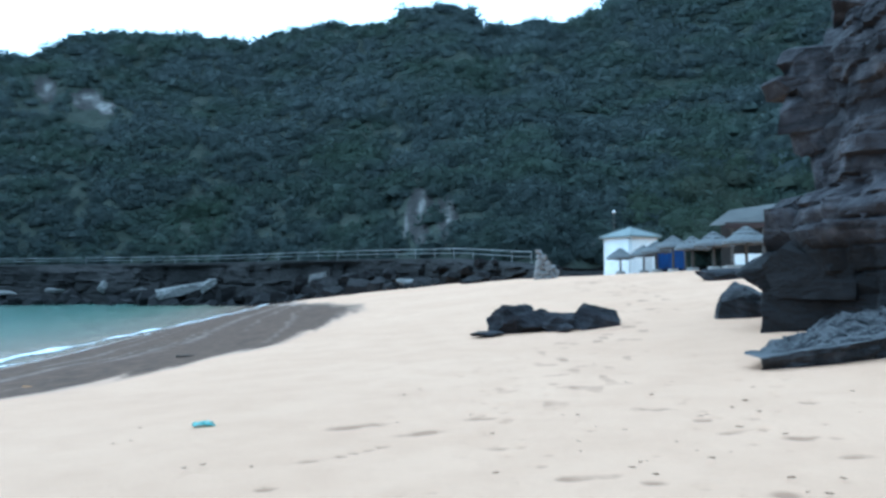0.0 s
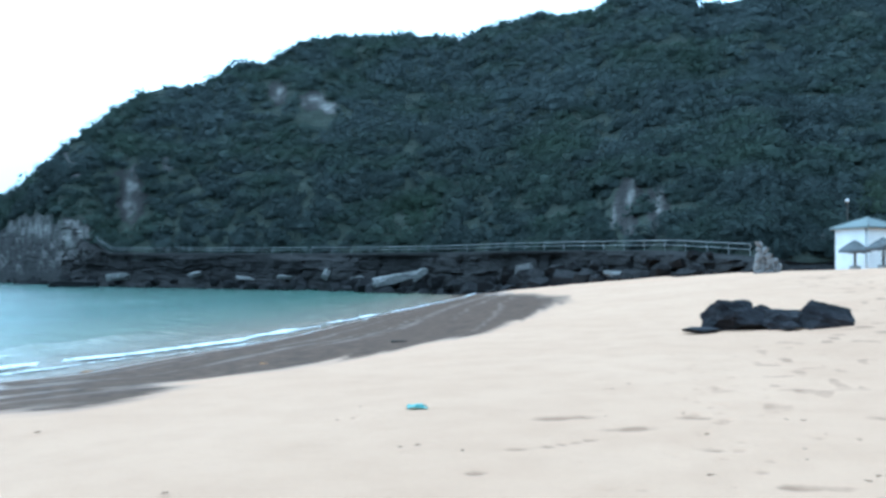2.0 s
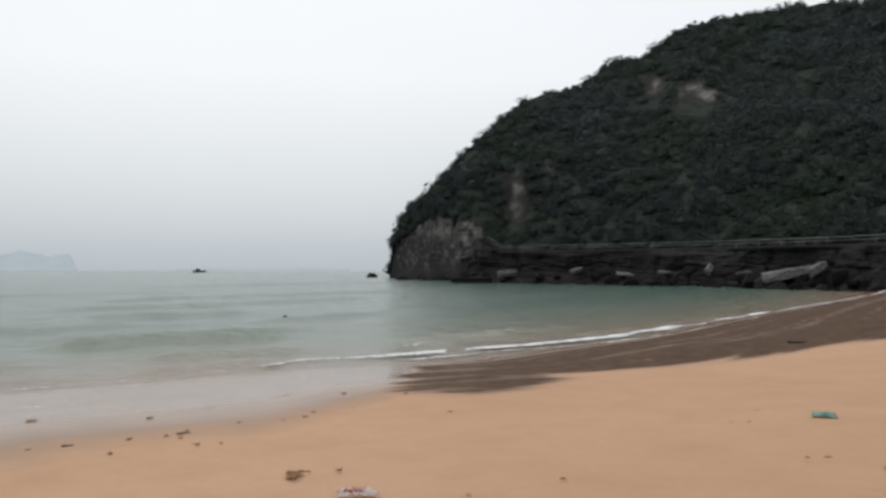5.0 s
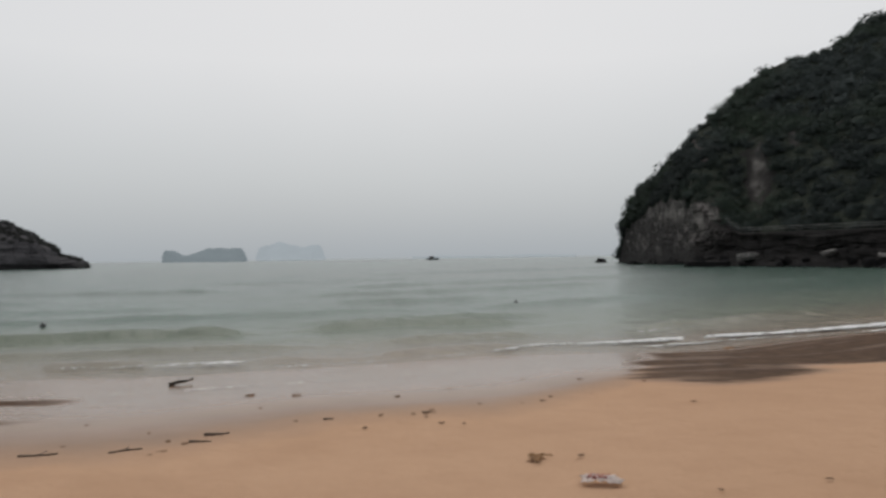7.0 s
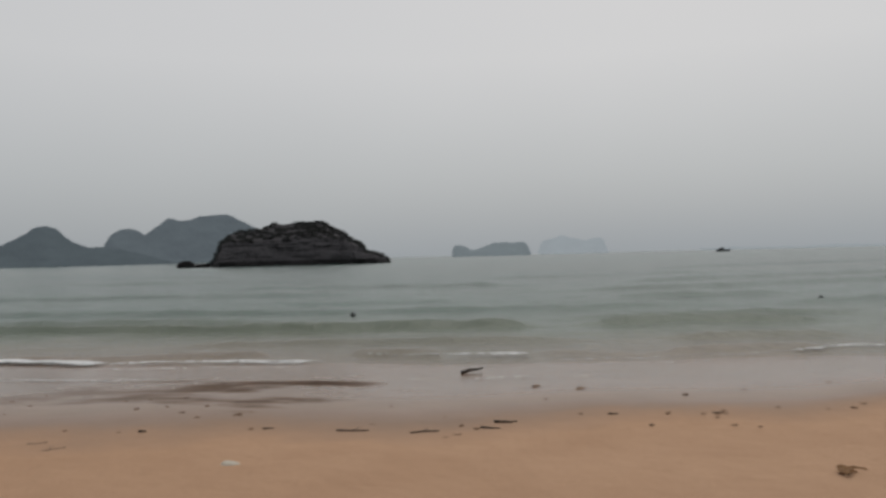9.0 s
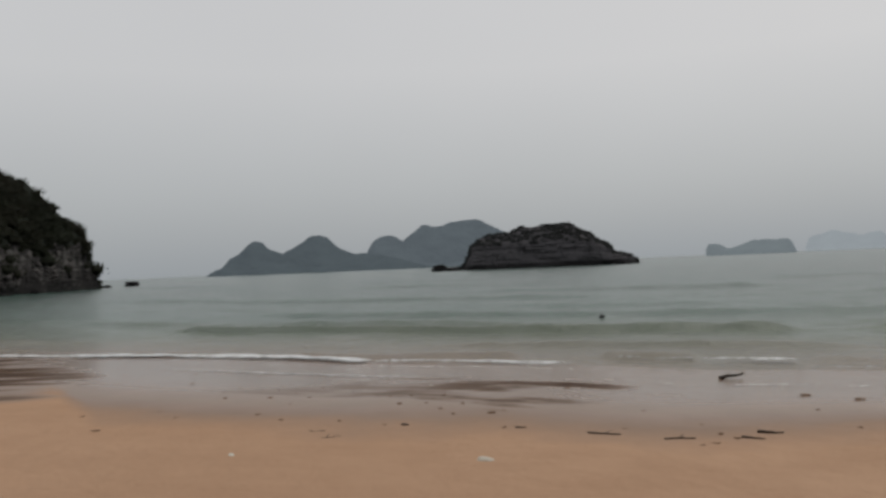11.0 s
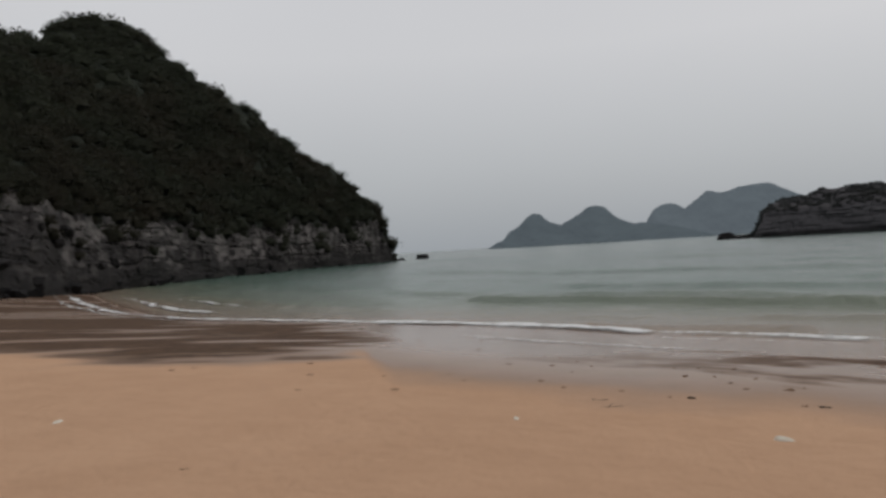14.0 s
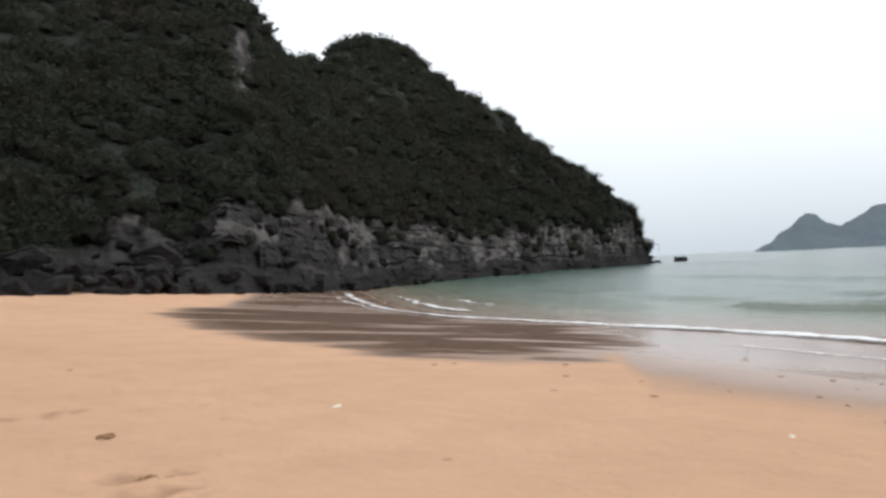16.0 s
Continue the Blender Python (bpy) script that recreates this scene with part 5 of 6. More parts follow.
beach_rock("beach_rock", -7.6, 20.8, (0.24, 0.2, 0.12), 5, 46, ROCK, "small dark stone in the sand", 0.15)
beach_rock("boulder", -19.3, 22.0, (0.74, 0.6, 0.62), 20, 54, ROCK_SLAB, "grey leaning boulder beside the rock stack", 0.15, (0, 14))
beach_rock("boulder", -18.6, 36.0, (1.5, 0.7, 0.34), 25, 55, ROCK, "long low dark rock on the upper beach", 0.1)


# ---- huts and umbrellas ----
def thatch_cone(radius, height, drop, seed):
    """A conical thatch roof with ragged layered fringes; top at z = height."""
    bm = bmesh.new()
    rng = random.Random(seed)
    n = 48
    rings = []
    prof = ((0.03, height), (0.25, height * 0.80), (0.26, height * 0.72), (0.55, height * 0.47), (0.565, height * 0.38), (0.86, height * 0.1), (1.0, -drop * 0.35), (1.02, -drop), (0.97, -drop), (0.5, height * 0.30), (0.03, height * 0.7))
    for k, (f, z) in enumerate(prof):
        ring = []
        for i in range(n):
            a = 2 * math.pi * i / n
            rag = rng.uniform(-0.07, 0.05) if k in (2, 4, 7) else rng.uniform(-0.015, 0.015)
            ring.append(bm.verts.new((math.cos(a) * radius * f * (1 + rng.uniform(-0.02, 0.02)), math.sin(a) * radius * f, z + rag)))
        rings.append(ring)
    for a, b in zip(rings, rings[1:]):
        for i in range(n):
            bm.faces.new((a[i], a[(i + 1) % n], b[(i + 1) % n], b[i]))
    bm.faces.new(rings[0])
    return bm


def umbrella(b, r, high, radius, seed):
    root = new("beach_umbrella")
    p = sand(b, r)
    root.matrix_world = pose(p.x, p.y, p.z, 0, 0, seed * 31)
    bm = bmesh.new()
    rod(bm, (0, 0, -0.3), (0, 0, high - 0.1), 0.10, 0.07, 10)
    part("pole", bm, WOOD, root, "grey wooden pole", True)
    top = part("thatch", thatch_cone(radius, radius * 0.62, 0.22, seed), THATCH, root, "ragged grey thatch")
    top.matrix_local = pose(0, 0, high - radius * 0.62)
    for k in range(6):
        a = k * math.pi / 3
        bm = bmesh.new()
        rod(bm, (0, 0, high - radius * 0.62), (math.cos(a) * radius * 0.8, math.sin(a) * radius * 0.8, high - radius * 0.5), 0.03, 0.03, 6)
        part("strut", bm, WOOD, root)
    bm = bmesh.new()
    rod(bm, (0, 0, -0.05), (0, 0, 0.28), 0.42, 0.36, 16)
    part("seat_ring", bm, CONCRETE, root, "low round concrete footing")
    tagged(root, "grey thatched beach umbrella on a wooden pole", "umbrella", "umbrellas on the upper beach")


for i, (b, r, h, w) in enumerate(((-11.5, 66, 2.3, 1.25), (-13.1, 62, 2.3, 1.2), (-14.0, 60, 2.5, 1.25), (-15.1, 58, 2.75, 1.3), (-16.4, 55, 2.5, 1.3), (-17.8, 52, 2.6, 1.35), (-19.9, 47, 2.6, 1.45), (-21.9, 49, 2.6, 1.4))):
    umbrella(b, r, h - 0.12, w * 0.88, i + 1)


def hut():
    root = new("beach_hut")
    p = sand(-12.2, 70)
    root.matrix_world = pose(p.x, p.y, p.z - 0.15, 0, 0, 12 + 22)
    W, Hh = 3.1, 3.35
    for x, y, sx, sy in ((0, -W / 2, W, 0.15), (0, W / 2, W, 0.15), (-W / 2, 0, 0.15, W - 0.31), (W / 2, 0, 0.15, W - 0.31)):
        bm = bmesh.new()
        box(bm, (sx, sy, Hh), (x, y, Hh / 2), 0, 0.01)
        part("wall", bm, WHITEWASH, root)
    bm = bmesh.new()
    e, z0, z1 = W / 2 + 0.32, Hh + 0.05, Hh + 0.78
    lo = [bm.verts.new((sx * e, sy * e, z0)) for sx, sy in ((-1, -1), (1, -1), (1, 1), (-1, 1))]
    un = [bm.verts.new((v.co.x, v.co.y, z0 - 0.14)) for v in lo]
    hi = [bm.verts.new((sx * 0.28, sy * 0.28, z1)) for sx, sy in ((-1, -1), (1, -1), (1, 1), (-1, 1))]
    for k in range(4):
        bm.faces.new((lo[k], lo[(k + 1) % 4], hi[(k + 1) % 4], hi[k]))
        bm.faces.new((un[k], un[(k + 1) % 4], lo[(k + 1) % 4], lo[k]))
    bm.faces.new(hi), bm.faces.new(un[::-1])
    roof = part("roof", bm, ROOF_TEAL, root, "faded pale teal hipped roof")
    bm = bmesh.new()
    rod(bm, (0, 0, z1), (0, 0, z1 + 0.16), 0.3, 0.16, 8)
    part("cap", bm, ROOF_TEAL, roof)
    for k in range(4):
        bm = bmesh.new()
        rod(bm, (Vector(((-1, 1, 1, -1)[k] * e, (-1, -1, 1, 1)[k] * e, z0 + 0.02))), Vector(((-1, 1, 1, -1)[k] * 0.28, (-1, -1, 1, 1)[k] * 0.28, z1 + 0.02)), 0.06, 0.06, 6)
        part("hip", bm, ROOF_TEAL, roof)
    bm = bmesh.new()
    box(bm, (0.95, 0.06, 2.0), (0.4, -W / 2 - 0.1, 1.0), 0, 0.01)
    part("door", bm, mat_plain("pale_grey_door", (0.55, 0.56, 0.56), 0.6), root, "pale grey closed door")
    bm = bmesh.new()
    box(bm, (0.06, 0.8, 0.7), (-W / 2 - 0.1, 0.0, 1.7), 0, 0.01)
    part("shutter", bm, mat_plain("weathered_shutter", (0.6, 0.62, 0.62), 0.6), root)
    tagged(root, "small whitewashed beach hut with a pale teal hipped roof", "hut")


hut()


def tarp_screen():
    root = new("tarpaulin_screen")
    p = sand(-14.9, 63)
    root.matrix_world = pose(p.x, p.y, p.z, 0, 0, -15)
    n = 24
    bm = bmesh.new()
    rows = []
    for j in range(9):
        rows.append([bm.verts.new((-1.05 + 2.1 * i / (n - 1), 0.05 * math.sin(i * 1.1) * (0.4 + j / 9), 0.25 + 1.5 * j / 8)) for i in range(n)])
    for a, b in zip(rows, rows[1:]):
        for i in range(n - 1):
            bm.faces.new((a[i], a[i + 1], b[i + 1], b[i]))
    bmesh.ops.solidify(bm, geom=bm.faces[:], thickness=0.02)
    part("sheet", bm, BLUE, root, "bright blue plastic sheet", True)
    for x in (-1.1, 1.1):
        bm = bmesh.new()
        rod(bm, (x, 0.06, -0.2), (x, 0.06, 1.9), 0.05)
        part("post", bm, WOOD, root)
    tagged(root, "blue tarpaulin screen between two wooden posts", "screen")


tarp_screen()


def pavilion():
    """The long open restaurant behind the umbrellas."""
    root = new("pavilion")
    p = sand(-23.2, 78)
    root.matrix_world = pose(p.x, p.y, p.z + 0.35, 0, 0, -14)
    bm = bmesh.new()
    v = [bm.verts.new(c) for c in ((-8.0, -3.6, 3.75), (7.5, -3.6, 4.4), (7.5, 3.0, 7.2), (-5.6, 3.0, 5.7))]
    bm.faces.new(v)
    bmesh.ops.solidify(bm, geom=bm.faces[:], thickness=0.18)
    roof = part("roof", bm, ROOF_GREY, root, "sloping grey sheet roof")
    bm = bmesh.new()
    box(bm, (14.0, 0.1, 0.55), (0.4, -3.45, 3.75), 0, 0.01)
    part("fascia", bm, FASCIA, roof, "rust-red boarded fascia")
    for x in (-6, -3.4, -0.8, 1.8, 4.4, 7.0):
        bm = bmesh.new()
        box(bm, (0.24, 0.24, 3.6), (x, -3.1, 1.8), 0, 0.02)
        part("post", bm, WOOD, root)
    bm = bmesh.new()
    box(bm, (14, 0.2, 4.6), (0.5, 2.8, 2.3), 0, 0.01)
    part("back_wall", bm, SHADE, root)
    for k in range(5):
        bm = bmesh.new()
        box(bm, (2.3, 0.16, 0.95), (-4.7 + 2.6 * k, -3.1, 0.75), 0, 0.02)
        part("low_wall", bm, WHITEWASH, root, "whitewashed parapet panel")
    bm = bmesh.new()
    box(bm, (14, 6.4, 0.3), (0.5, -0.1, 0.1), 0, 0.02)
    part("floor_slab", bm, CONCRETE, root)
    tagged(root, "open timber beach pavilion with a sloping grey roof", "building")


pavilion()


def gate_stub():
    root = new("stone_gatepost")
    p = sand(-6.3, 62)
    root.matrix_world = pose(p.x, p.y, p.z - 0.05, 0, 0, -6) @ Matrix.Diagonal((1.1, 1.1, 1.3, 1))
    rng = random.Random(8)
    stone = mat_plain("pale_mortared_stone", (0.20, 0.193, 0.187), 0.9, 3.0, 0.5)
    for row in range(6):
        n = (5, 5, 4, 3, 2, 1)[row]
        for i in range(n):
            w = 0.33
            bm = facet_rock(300 + row * 7 + i, (w * 0.62, 0.36, 0.19), 0.05, 14, 2)
            ob = part("stone", bm, stone, root)
            ob.matrix_local = pose(-0.72 + i * w + row * 0.05 + rng.uniform(-0.03, 0.03), rng.uniform(-0.05, 0.05), row * 0.30 + rng.uniform(-0.02, 0.02), 0, 0, rng.uniform(-20, 20))
    bm = bmesh.new()
    box(bm, (0.5, 0.4, 1.1), (-0.5, 0.05, 0.55), 0, 0.05)
    part("core", bm, CONCRETE, root)
    tagged(root, "broken pale rubble gatepost where the walkway begins", "gatepost")


gate_stub()


def lamp_post():
    root = new("lamp_post")
    p = sand(-11.1, 75)
    root.matrix_world = pose(p.x, p.y, p.z)
    bm = bmesh.new()
    rod(bm, (0, 0, -0.3), (0, 0, 5.7), 0.06, 0.04)
    part("pole", bm, WOOD, root)
    bm = bmesh.new()
    bmesh.ops.create_uvsphere(bm, u_segments=20, v_segments=12, radius=0.15, matrix=Matrix.Translation((0, 0, 5.9)))
    part("globe", bm, GLOBE, root, "white round lamp globe", True)
    bm = bmesh.new()
    rod(bm, (0, 0, 5.6), (0, 0, 5.74), 0.10, 0.13)
    part("collar", bm, WOOD, root)
    tagged(root, "slim lamp post with a white globe behind the hut", "lamp post")


lamp_post()

# bushes and small trees behind the huts
rng2 = np.random.default_rng(77)
bb = rng2.uniform(-34, -12.8, 150)
rr = 82 + rng2.uniform(2, 42, 150)
bx, by = polar(bb, rr)
bz = EYE + rr * np.tan(np.radians(np.interp(rr, [82, 124], [2.5, 8.5]))) * 1.0


def ridge_tree(b, r, el, high, spread, seed):
    """One tree that stands out on the skyline."""
    root = new("tree")
    x, y = polar(b, r)
    z = EYE + r * math.tan(radians(el))
    root.matrix_world = pose(float(x), float(y), z - 1.0)
    rng = random.Random(seed)
    bm = bmesh.new()
    lean = rng.uniform(-0.15, 0.15)
    rod(bm, (0, 0, -0.5), (lean * high, 0, high * 0.75), 0.16, 0.08)
    for k in range(5):
        a = rng.uniform(0, 6.28)
        s = Vector((lean * high * (0.5 + k * 0.08), 0, high * (0.45 + 0.07 * k)))
        rod(bm, s, s + Vector((math.cos(a) * spread * 0.6, math.sin(a) * spread * 0.6, high * 0.22)), 0.06, 0.025, 6)
    part("trunk", bm, WOOD, root)
    c = np.array([[lean * high * 0.8, 0, high * 0.85], [lean * high * 0.5 + spread * 0.4, 0.3, high * 0.7], [lean * high * 0.8 - spread * 0.45, -0.2, high * 0.72]])
    crown = leaves("crown", c, np.array([spread * 0.6, spread * 0.42, spread * 0.42]), np.array([0.3, 0.35, 0.3]), 130, 0.2, LEAF, "sparse dark crown", seed)
    crown.parent = root
    for key in ("category", "kind"):
        del crown[key]
    tagged(root, "dark tree standing out on the hill's skyline", "tree", "trees on the skyline")


for b, el, high, spread, seed in ((18.65, 16.75, 3.4, 2.6, 1), (9.2, 18.15, 2.6, 3.0, 2), (13.3, 17.3, 2.2, 2.2, 3), (22.6, 16.7, 2.0, 2.0, 4), (40.8, 9.2, 2.0, 1.8, 5)):
    ridge_tree(b, float(np.interp(b, B1, foot1 + deep1)), el, high, spread, seed)
leaves("bushes", np.stack([bx, by, bz], 1), rng2.uniform(1.8, 3.4, 150), rng2.uniform(0.0, 0.9, 150), 220, 0.17, LEAF_NEAR, "lighter green bushes and small trees behind the huts", 90)

# ---- things washed up on the sand ----
def stick(b, r, long, thick, turn, seed, label="dark waterlogged stick lying on the sand"):
    rng = random.Random(seed)
    bm = bmesh.new()
    n, sides = 9, 7
    rings = []
    bend = rng.uniform(-0.12, 0.12)
    for i in range(n):
        f = i / (n - 1)
        c = Vector(((f - 0.5) * long, bend * long * math.sin(f * math.pi) + rng.uniform(-1, 1) * thick * 0.5, thick * 0.6 + rng.uniform(0, 0.4) * thick))
        rad = thick * (1 - 0.55 * f) * rng.uniform(0.8, 1.15)
        rings.append([bm.verts.new(c + Vector((0, math.cos(a) * rad, math.sin(a) * rad))) for a in (2 * math.pi * k / sides for k in range(sides))])
    for a, c in zip(rings, rings[1:]):
        for k in range(sides):
            bm.faces.new((a[k], a[(k + 1) % sides], c[(k + 1) % sides], c[k]))
    bm.faces.new(rings[0][::-1]), bm.faces.new(rings[-1])
    if long > 0.3:
        rod(bm, rings[4][0].co, rings[4][0].co + Vector((0.08, rng.choice([-1, 1]) * 0.10, 0.02)), thick * 0.5, thick * 0.2, 6)
    ob = part("driftwood_stick", bm, DRIFT, shade=True)
    p = sand(b, r)
    ob.matrix_world = pose(p.x, p.y, p.z - thick * 0.2, 0, 0, turn)
    tagged(ob, label, "stick", "driftwood along the tide line")


def weed(b, r, size, seed, tall=0.35, label="small clump of dark brown seaweed on the sand", mat=None):
    """A tangle of curled strips over a low crumb of wet matter."""
    rng = random.Random(seed)
    bm = bmesh.new()
    bmesh.ops.create_icosphere(bm, subdivisions=2, radius=1)
    for v in bm.verts:
        k = 1 + 0.35 * noise.noise(v.co * 2.3 + Vector((seed, 0, 0)))
        v.co = Vector((v.co.x * size * 0.46 * k, v.co.y * size * 0.2 * k, max(-0.1, v.co.z) * size * tall * 0.6 * k))
    for _ in range(12):
        a, x, y = rng.uniform(0, 6.28), rng.gauss(0, 0.16) * size, rng.gauss(0, 0.12) * size
        w, ln = size * rng.uniform(0.03, 0.06), size * rng.uniform(0.18, 0.38)
        prev = None
        for i in range(5):
            f = i / 4
            c = Vector((x + math.cos(a) * ln * f, y + math.sin(a) * ln * f, size * tall * (0.45 * math.sin(f * 3.0) + 0.06)))
            a += rng.uniform(-0.5, 0.5)
            s = Vector((-math.sin(a), math.cos(a), 0.3)) * w
            cur = (bm.verts.new(c - s), bm.verts.new(c + s), bm.verts.new(c + Vector((0, 0, w))))
            if prev:
                for p, q in ((0, 1), (1, 2), (2, 0)):
                    bm.faces.new((prev[p], prev[q], cur[q], cur[p]))
            prev = cur
    ob = part("seaweed_clump", bm, mat or WEED)
    p = sand(b, r)
    ob.matrix_world = pose(p.x, p.y, p.z, 0, 0, rng.uniform(0, 360))
    tagged(ob, label, "seaweed", "wrack along the tide line")


def crumpled(name, b, r, size, mat, label, category, seed, turn=0.0, extra=None):
    """A crumpled sheet of cloth or film with a thickness."""
    bm = bmesh.new()
    n = 22
    rows = []
    off = Vector((seed, seed * 2, 0))
    for j in range(n):
        row = []
        for i in range(n):
            u, v = i / (n - 1) * 2 - 1, j / (n - 1) * 2 - 1
            q = Vector((u, v, 0))
            edge = 1 + 0.25 * noise.noise(q * 1.4 + off)
            h = (0.5 + abs(noise.noise(q * 2.6 + off)) * 1.3 + 0.3 * noise.noise(q * 6 + off)) * max(0, 1 - (u * u + v * v) * 0.42)
            row.append(bm.verts.new((u * size[0] * edge * 0.5, v * size[1] * edge * 0.5, max(0.004, h * size[2]))))
        rows.append(row)
    for a, c in zip(rows, rows[1:]):
        for i in range(n - 1):
            bm.faces.new((a[i], a[i + 1], c[i + 1], c[i]))
    bmesh.ops.solidify(bm, geom=bm.faces[:], thickness=0.006)
    root = part(name, bm, mat, shade=True)
    p = sand(b, r)
    root.matrix_world = pose(p.x, p.y, p.z + 0.004, 0, 0, turn)
    if extra:
        bm = bmesh.new()
        for k in range(4):
            a = Vector((-size[0] * 0.3 + k * size[0] * 0.13, -size[1] * 0.25, size[2] * 0.75))
            rod(bm, a, a + Vector((size[0] * 0.08, size[1] * 0.4, size[2] * 0.2)), 0.02, 0.012, 6)
        part("print_patch", bm, extra, root, "faded red patch")
    tagged(root, label, category)


def shell(b, r, size, turn, seed, label="chalky white shell lying on the sand", mat=None, name="shell"):
    bm = bmesh.new()
    bmesh.ops.create_uvsphere(bm, u_segments=28, v_segments=14, radius=1)
    for v in bm.verts:
        a = math.atan2(v.co.y, v.co.x)
        k = 1 + 0.05 * math.cos(a * 11) + 0.14 * noise.noise(v.co * 1.5 + Vector((seed, 0, 0)))
        v.co = Vector((v.co.x * size[0] * k * (1 + 0.2 * v.co.x), v.co.y * size[1] * k, (max(v.co.z, -0.2) * k + 0.1) * size[2]))
    ob = part(name, bm, mat or SHELL, shade=True)
    p = sand(b, r)
    ob.matrix_world = pose(p.x, p.y, p.z, 4, 6, turn)
    tagged(ob, label, name)


crumpled("plastic_bag", 18.13, 10.82, (0.26, 0.20, 0.055), MINT, "crumpled mint-green plastic bag on dry sand", "plastic bag", 3, 20)
crumpled("rag", 50.52, 6.80, (0.34, 0.2, 0.05), RAG, "crumpled white rag with a faded red print", "rag", 5, 45, RAG_RED)
shell(96.76, 8.21, (0.105, 0.07, 0.05), 80, 2, "pale bleached stone on the sand", STONE, "stone")
for b, r, s, turn in ((114.30, 9.01, 0.075, 30), (144.70, 10.30, 0.1, 15), (99.70, 15.66, 0.04, 70)):
    shell(b, r, (s, s * 0.4, s * 0.35), turn, turn)
# sticks: bearing, distance, length, thickness, turn
for i, (b, r, ln, th, turn) in enumerate((
    (76.94, 10.25, 0.3, 0.02, 76),
    (78.08, 9.81, 0.26, 0.014, 60),
    (82.86, 9.62, 0.36, 0.015, 95),
    (87.98, 9.90, 0.4, 0.016, 75),
    (93.80, 10.35, 0.14, 0.018, 95),
    (108.26, 10.37, 0.2, 0.014, 110),
    (107.72, 9.84, 0.36, 0.012, 125),
    (69.22, 10.83, 0.14, 0.014, 65),
    (62.01, 11.01, 0.2, 0.01, 60),
    (110.60, 7.42, 0.12, 0.012, 110),
    (19.31, 23.89, 0.5, 0.04, 30),
    (102.01, 10.67, 0.1, 0.02, 90),
)):
    stick(b, r, ln, th, turn, 400 + i)


def branch(b, r, long, turn, seed):
    """A crooked washed-up branch with broken side shoots and a knot of weed."""
    rng = random.Random(seed)
    root = new("driftwood_branch")
    p = sand(b, r)
    root.matrix_world = pose(p.x, p.y, p.z, 0, 0, turn)
    limb = bmesh.new()
    at, way = Vector((-long / 2, 0, 0.03)), Vector((1, 0, 0))
    spine = [at]
    for k in range(7):
        way = (way + Vector((0, rng.uniform(-0.45, 0.45), rng.uniform(-0.15, 0.22)))).normalized()
        nxt = at + way * long / 7
        nxt.z = min(0.06, max(0.02, nxt.z))
        rod(limb, at, nxt, 0.045 - 0.004 * k, 0.041 - 0.004 * k, 8)
        at = nxt
        spine.append(at)
    part("limb", limb, DRIFT, root, shade=True)
    for k in (1, 2, 3, 5, 6):
        bm = bmesh.new()
        q = spine[k]
        rod(bm, q, q + Vector((rng.uniform(0.02, 0.12), rng.choice([-1, 1]) * rng.uniform(0.06, 0.16), rng.uniform(0.0, 0.06))), 0.018, 0.007, 6)
        part("shoot", bm, DRIFT, root, shade=True)
    tagged(root, "dark crooked driftwood branch on the wet sand", "branch", "driftwood along the tide line")


branch(78.54, 16.87, 0.62, 88, 5)
# seaweed and small dark wrack: bearing, distance, size
for i, (b, r, s) in enumerate((
    (74.30, 14.18, 0.28), (71.25, 13.75, 0.24), (64.14, 12.93, 0.18), (71.50, 10.87, 0.1),
    (62.25, 10.63, 0.1), (59.62, 9.96, 0.1), (54.87, 7.82, 0.32), (51.66, 7.87, 0.12),
    (35.64, 7.12, 0.1), (46.48, 13.96, 0.15), (54.93, 14.95, 0.12), (29.02, 20.31, 0.4),
    (40.35, 23.10, 0.35), (22.75, 10.27, 0.06), (18.10, 8.20, 0.096), (42.55, 6.60, 0.08),
    (81.42, 9.24, 0.12), (86.54, 10.36, 0.09), (84.99, 12.00, 0.1), (110.10, 10.66, 0.12),
    (103.49, 10.73, 0.1), (95.76, 11.69, 0.25), (128.29, 15.54, 0.18), (129.43, 11.90, 0.16),
    (128.35, 13.72, 0.18), (118.63, 13.26, 0.14), (117.58, 12.45, 0.14), (112.15, 12.31, 0.13),
    (110.62, 11.60, 0.12), (106.61, 11.22, 0.1), (114.21, 14.73, 0.14), (122.59, 11.64, 0.18),
    (99.87, 8.58, 0.08), (93.36, 6.91, 0.16), (159.63, 9.07, 0.3), (157.13, 7.09, 0.34),
    (137.60, 6.43, 0.14), (137.48, 7.33, 0.16), (123.30, 13.22, 0.14), (161.71, 14.93, 0.16),
    (137.61, 15.19, 0.2), (136.13, 15.41, 0.16), (19.33, 8.15, 0.096), (22.20, 11.31, 0.072),
    (23.88, 10.21, 0.072), (14.84, 7.83, 0.084), (-5.58, 15.17, 0.096), (-17.37, 7.23, 0.096),
    (-20.38, 12.11, 0.084), (-26.98, 9.89, 0.096), (-7.27, 9.55, 0.072), (-8.36, 7.99, 0.072),
    (-12.06, 6.87, 0.084), (-13.56, 6.63, 0.096), (-24.57, 6.23, 0.09), (-16.67, 9.29, 0.084),
    (-19.17, 8.65, 0.12), (-21.97, 8.31, 0.096),
)):
    if s >= 0.3:
        weed(b, r, s * 0.9, 500 + i, 0.08, "flat tangle of dried orange-brown seaweed on the sand", WEED_DRY)
    else:
        weed(b, r, s * 0.8, 500 + i, 0.13)
rng = random.Random(31)
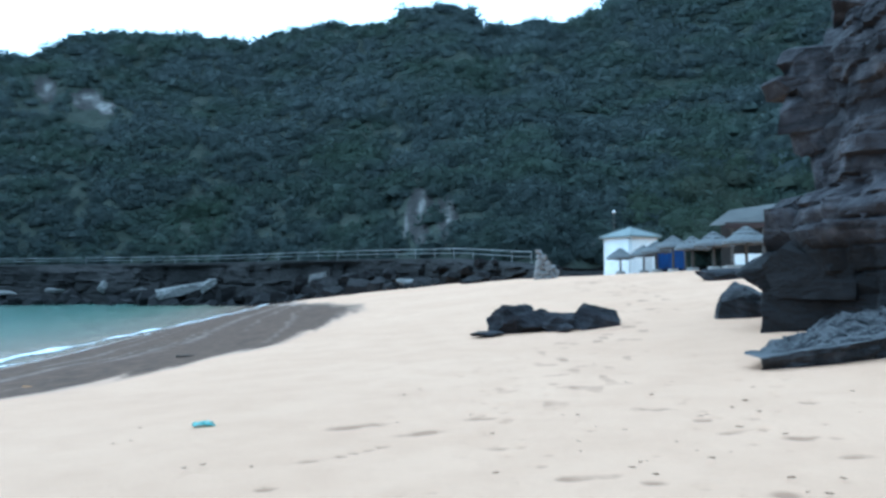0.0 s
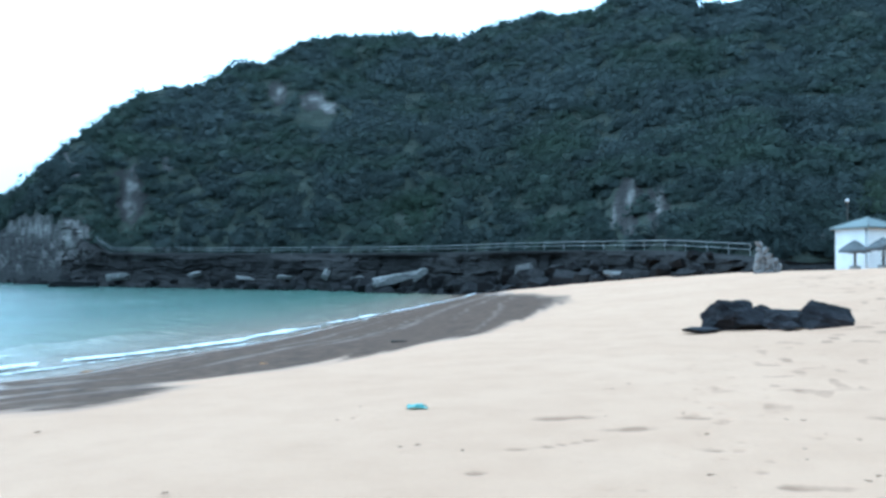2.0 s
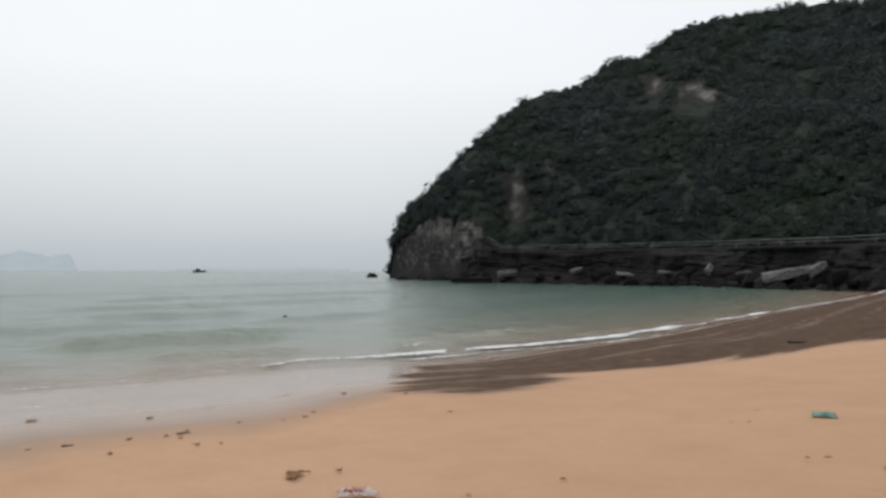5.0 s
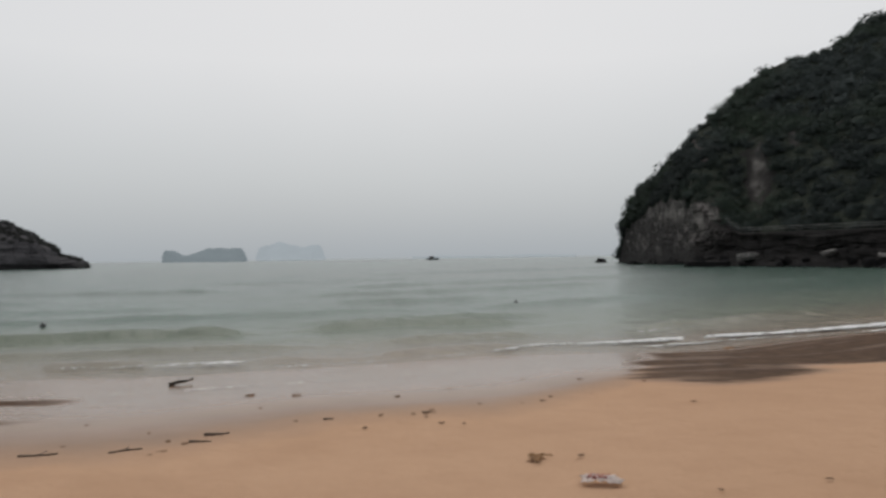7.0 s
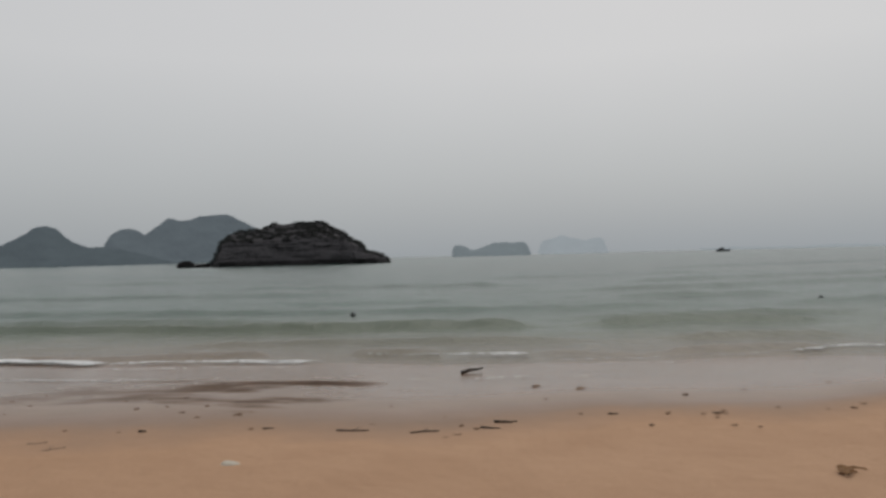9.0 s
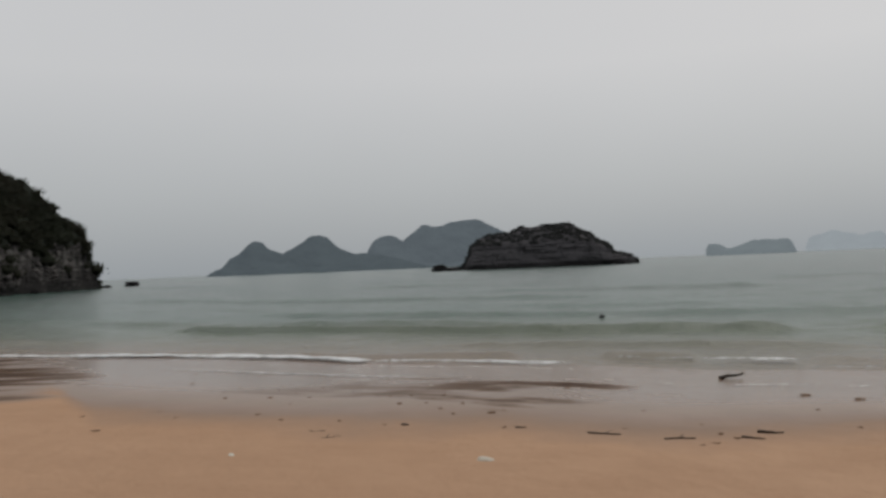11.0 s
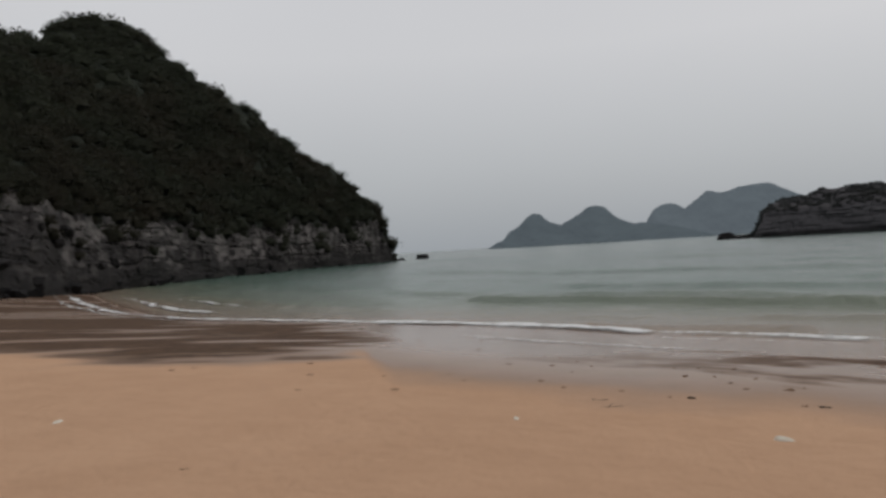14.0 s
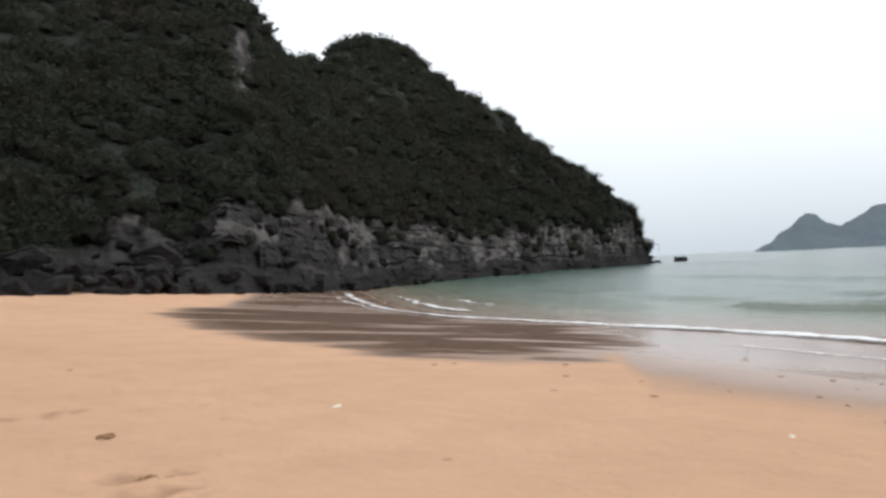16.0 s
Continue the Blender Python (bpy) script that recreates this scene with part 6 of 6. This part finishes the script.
for i in range(56):
    b = rng.uniform(40, 150) if i % 3 else rng.uniform(98, 132)
    edge = float(np.interp(b, _b, _r))
    r = max(5.6, edge - rng.gauss(8.3, 1.3))
    weed(b, r, rng.uniform(0.05, 0.11), 700 + i, 0.2, "crumb of dark wrack on the damp sand")
for i in range(40):
    weed(rng.uniform(-28, 6), rng.uniform(5.8, 15), rng.uniform(0.03, 0.08), 800 + i, 0.2, "dark crumb of dry wrack on the sand")


# ---- floats and boats on the water ----
def buoy(b, r, size):
    root = new("buoy")
    x, y = polar(b, r)
    root.matrix_world = pose(float(x), float(y), SEA, 6, 4, 0)
    bm = bmesh.new()
    bmesh.ops.create_uvsphere(bm, u_segments=18, v_segments=10, radius=size)
    part("float", bm, BUOY, root, shade=True)
    bm = bmesh.new()
    rod(bm, (0, 0, size * 0.8), (0, 0, size * 1.35), size * 0.25, size * 0.18)
    part("eye", bm, BUOY, root)
    tagged(root, "small dark buoy floating in the bay", "buoy", "buoys in the bay")


buoy(86.9, 36.2, 0.13)
buoy(54.7, 43.9, 0.15)


def boat(b, r, long):
    root = new("boat")
    x, y = polar(b, r)
    root.matrix_world = pose(float(x), float(y), SEA, 0, 0, b + 8)
    bm = bmesh.new()
    secs = []
    for f, w, h in ((-0.5, 0.10, 0.16), (-0.3, 0.15, 0.13), (0, 0.17, 0.12), (0.3, 0.12, 0.15), (0.5, 0.01, 0.2)):
        secs.append([bm.verts.new((f * long, s * w * long * k, z)) for s, k, z in ((-1, 1, h * long), (-1, 0.6, -0.05 * long), (1, 0.6, -0.05 * long), (1, 1, h * long))])
    for a, c in zip(secs, secs[1:]):
        for k in range(4):
            bm.faces.new((a[k], a[(k + 1) % 4], c[(k + 1) % 4], c[k]))
    bm.faces.new(secs[0][::-1]), bm.faces.new(secs[-1])
    part("hull", bm, BUOY, root)
    bm = bmesh.new()
    box(bm, (long * 0.35, long * 0.2, long * 0.2), (-0.1 * long, 0, 0.2 * long), 0, 0.05)
    part("cabin", bm, SHADE, root)
    tagged(root, "small dark boat far out near the horizon", "boat")


boat(60.4, 900, 14)
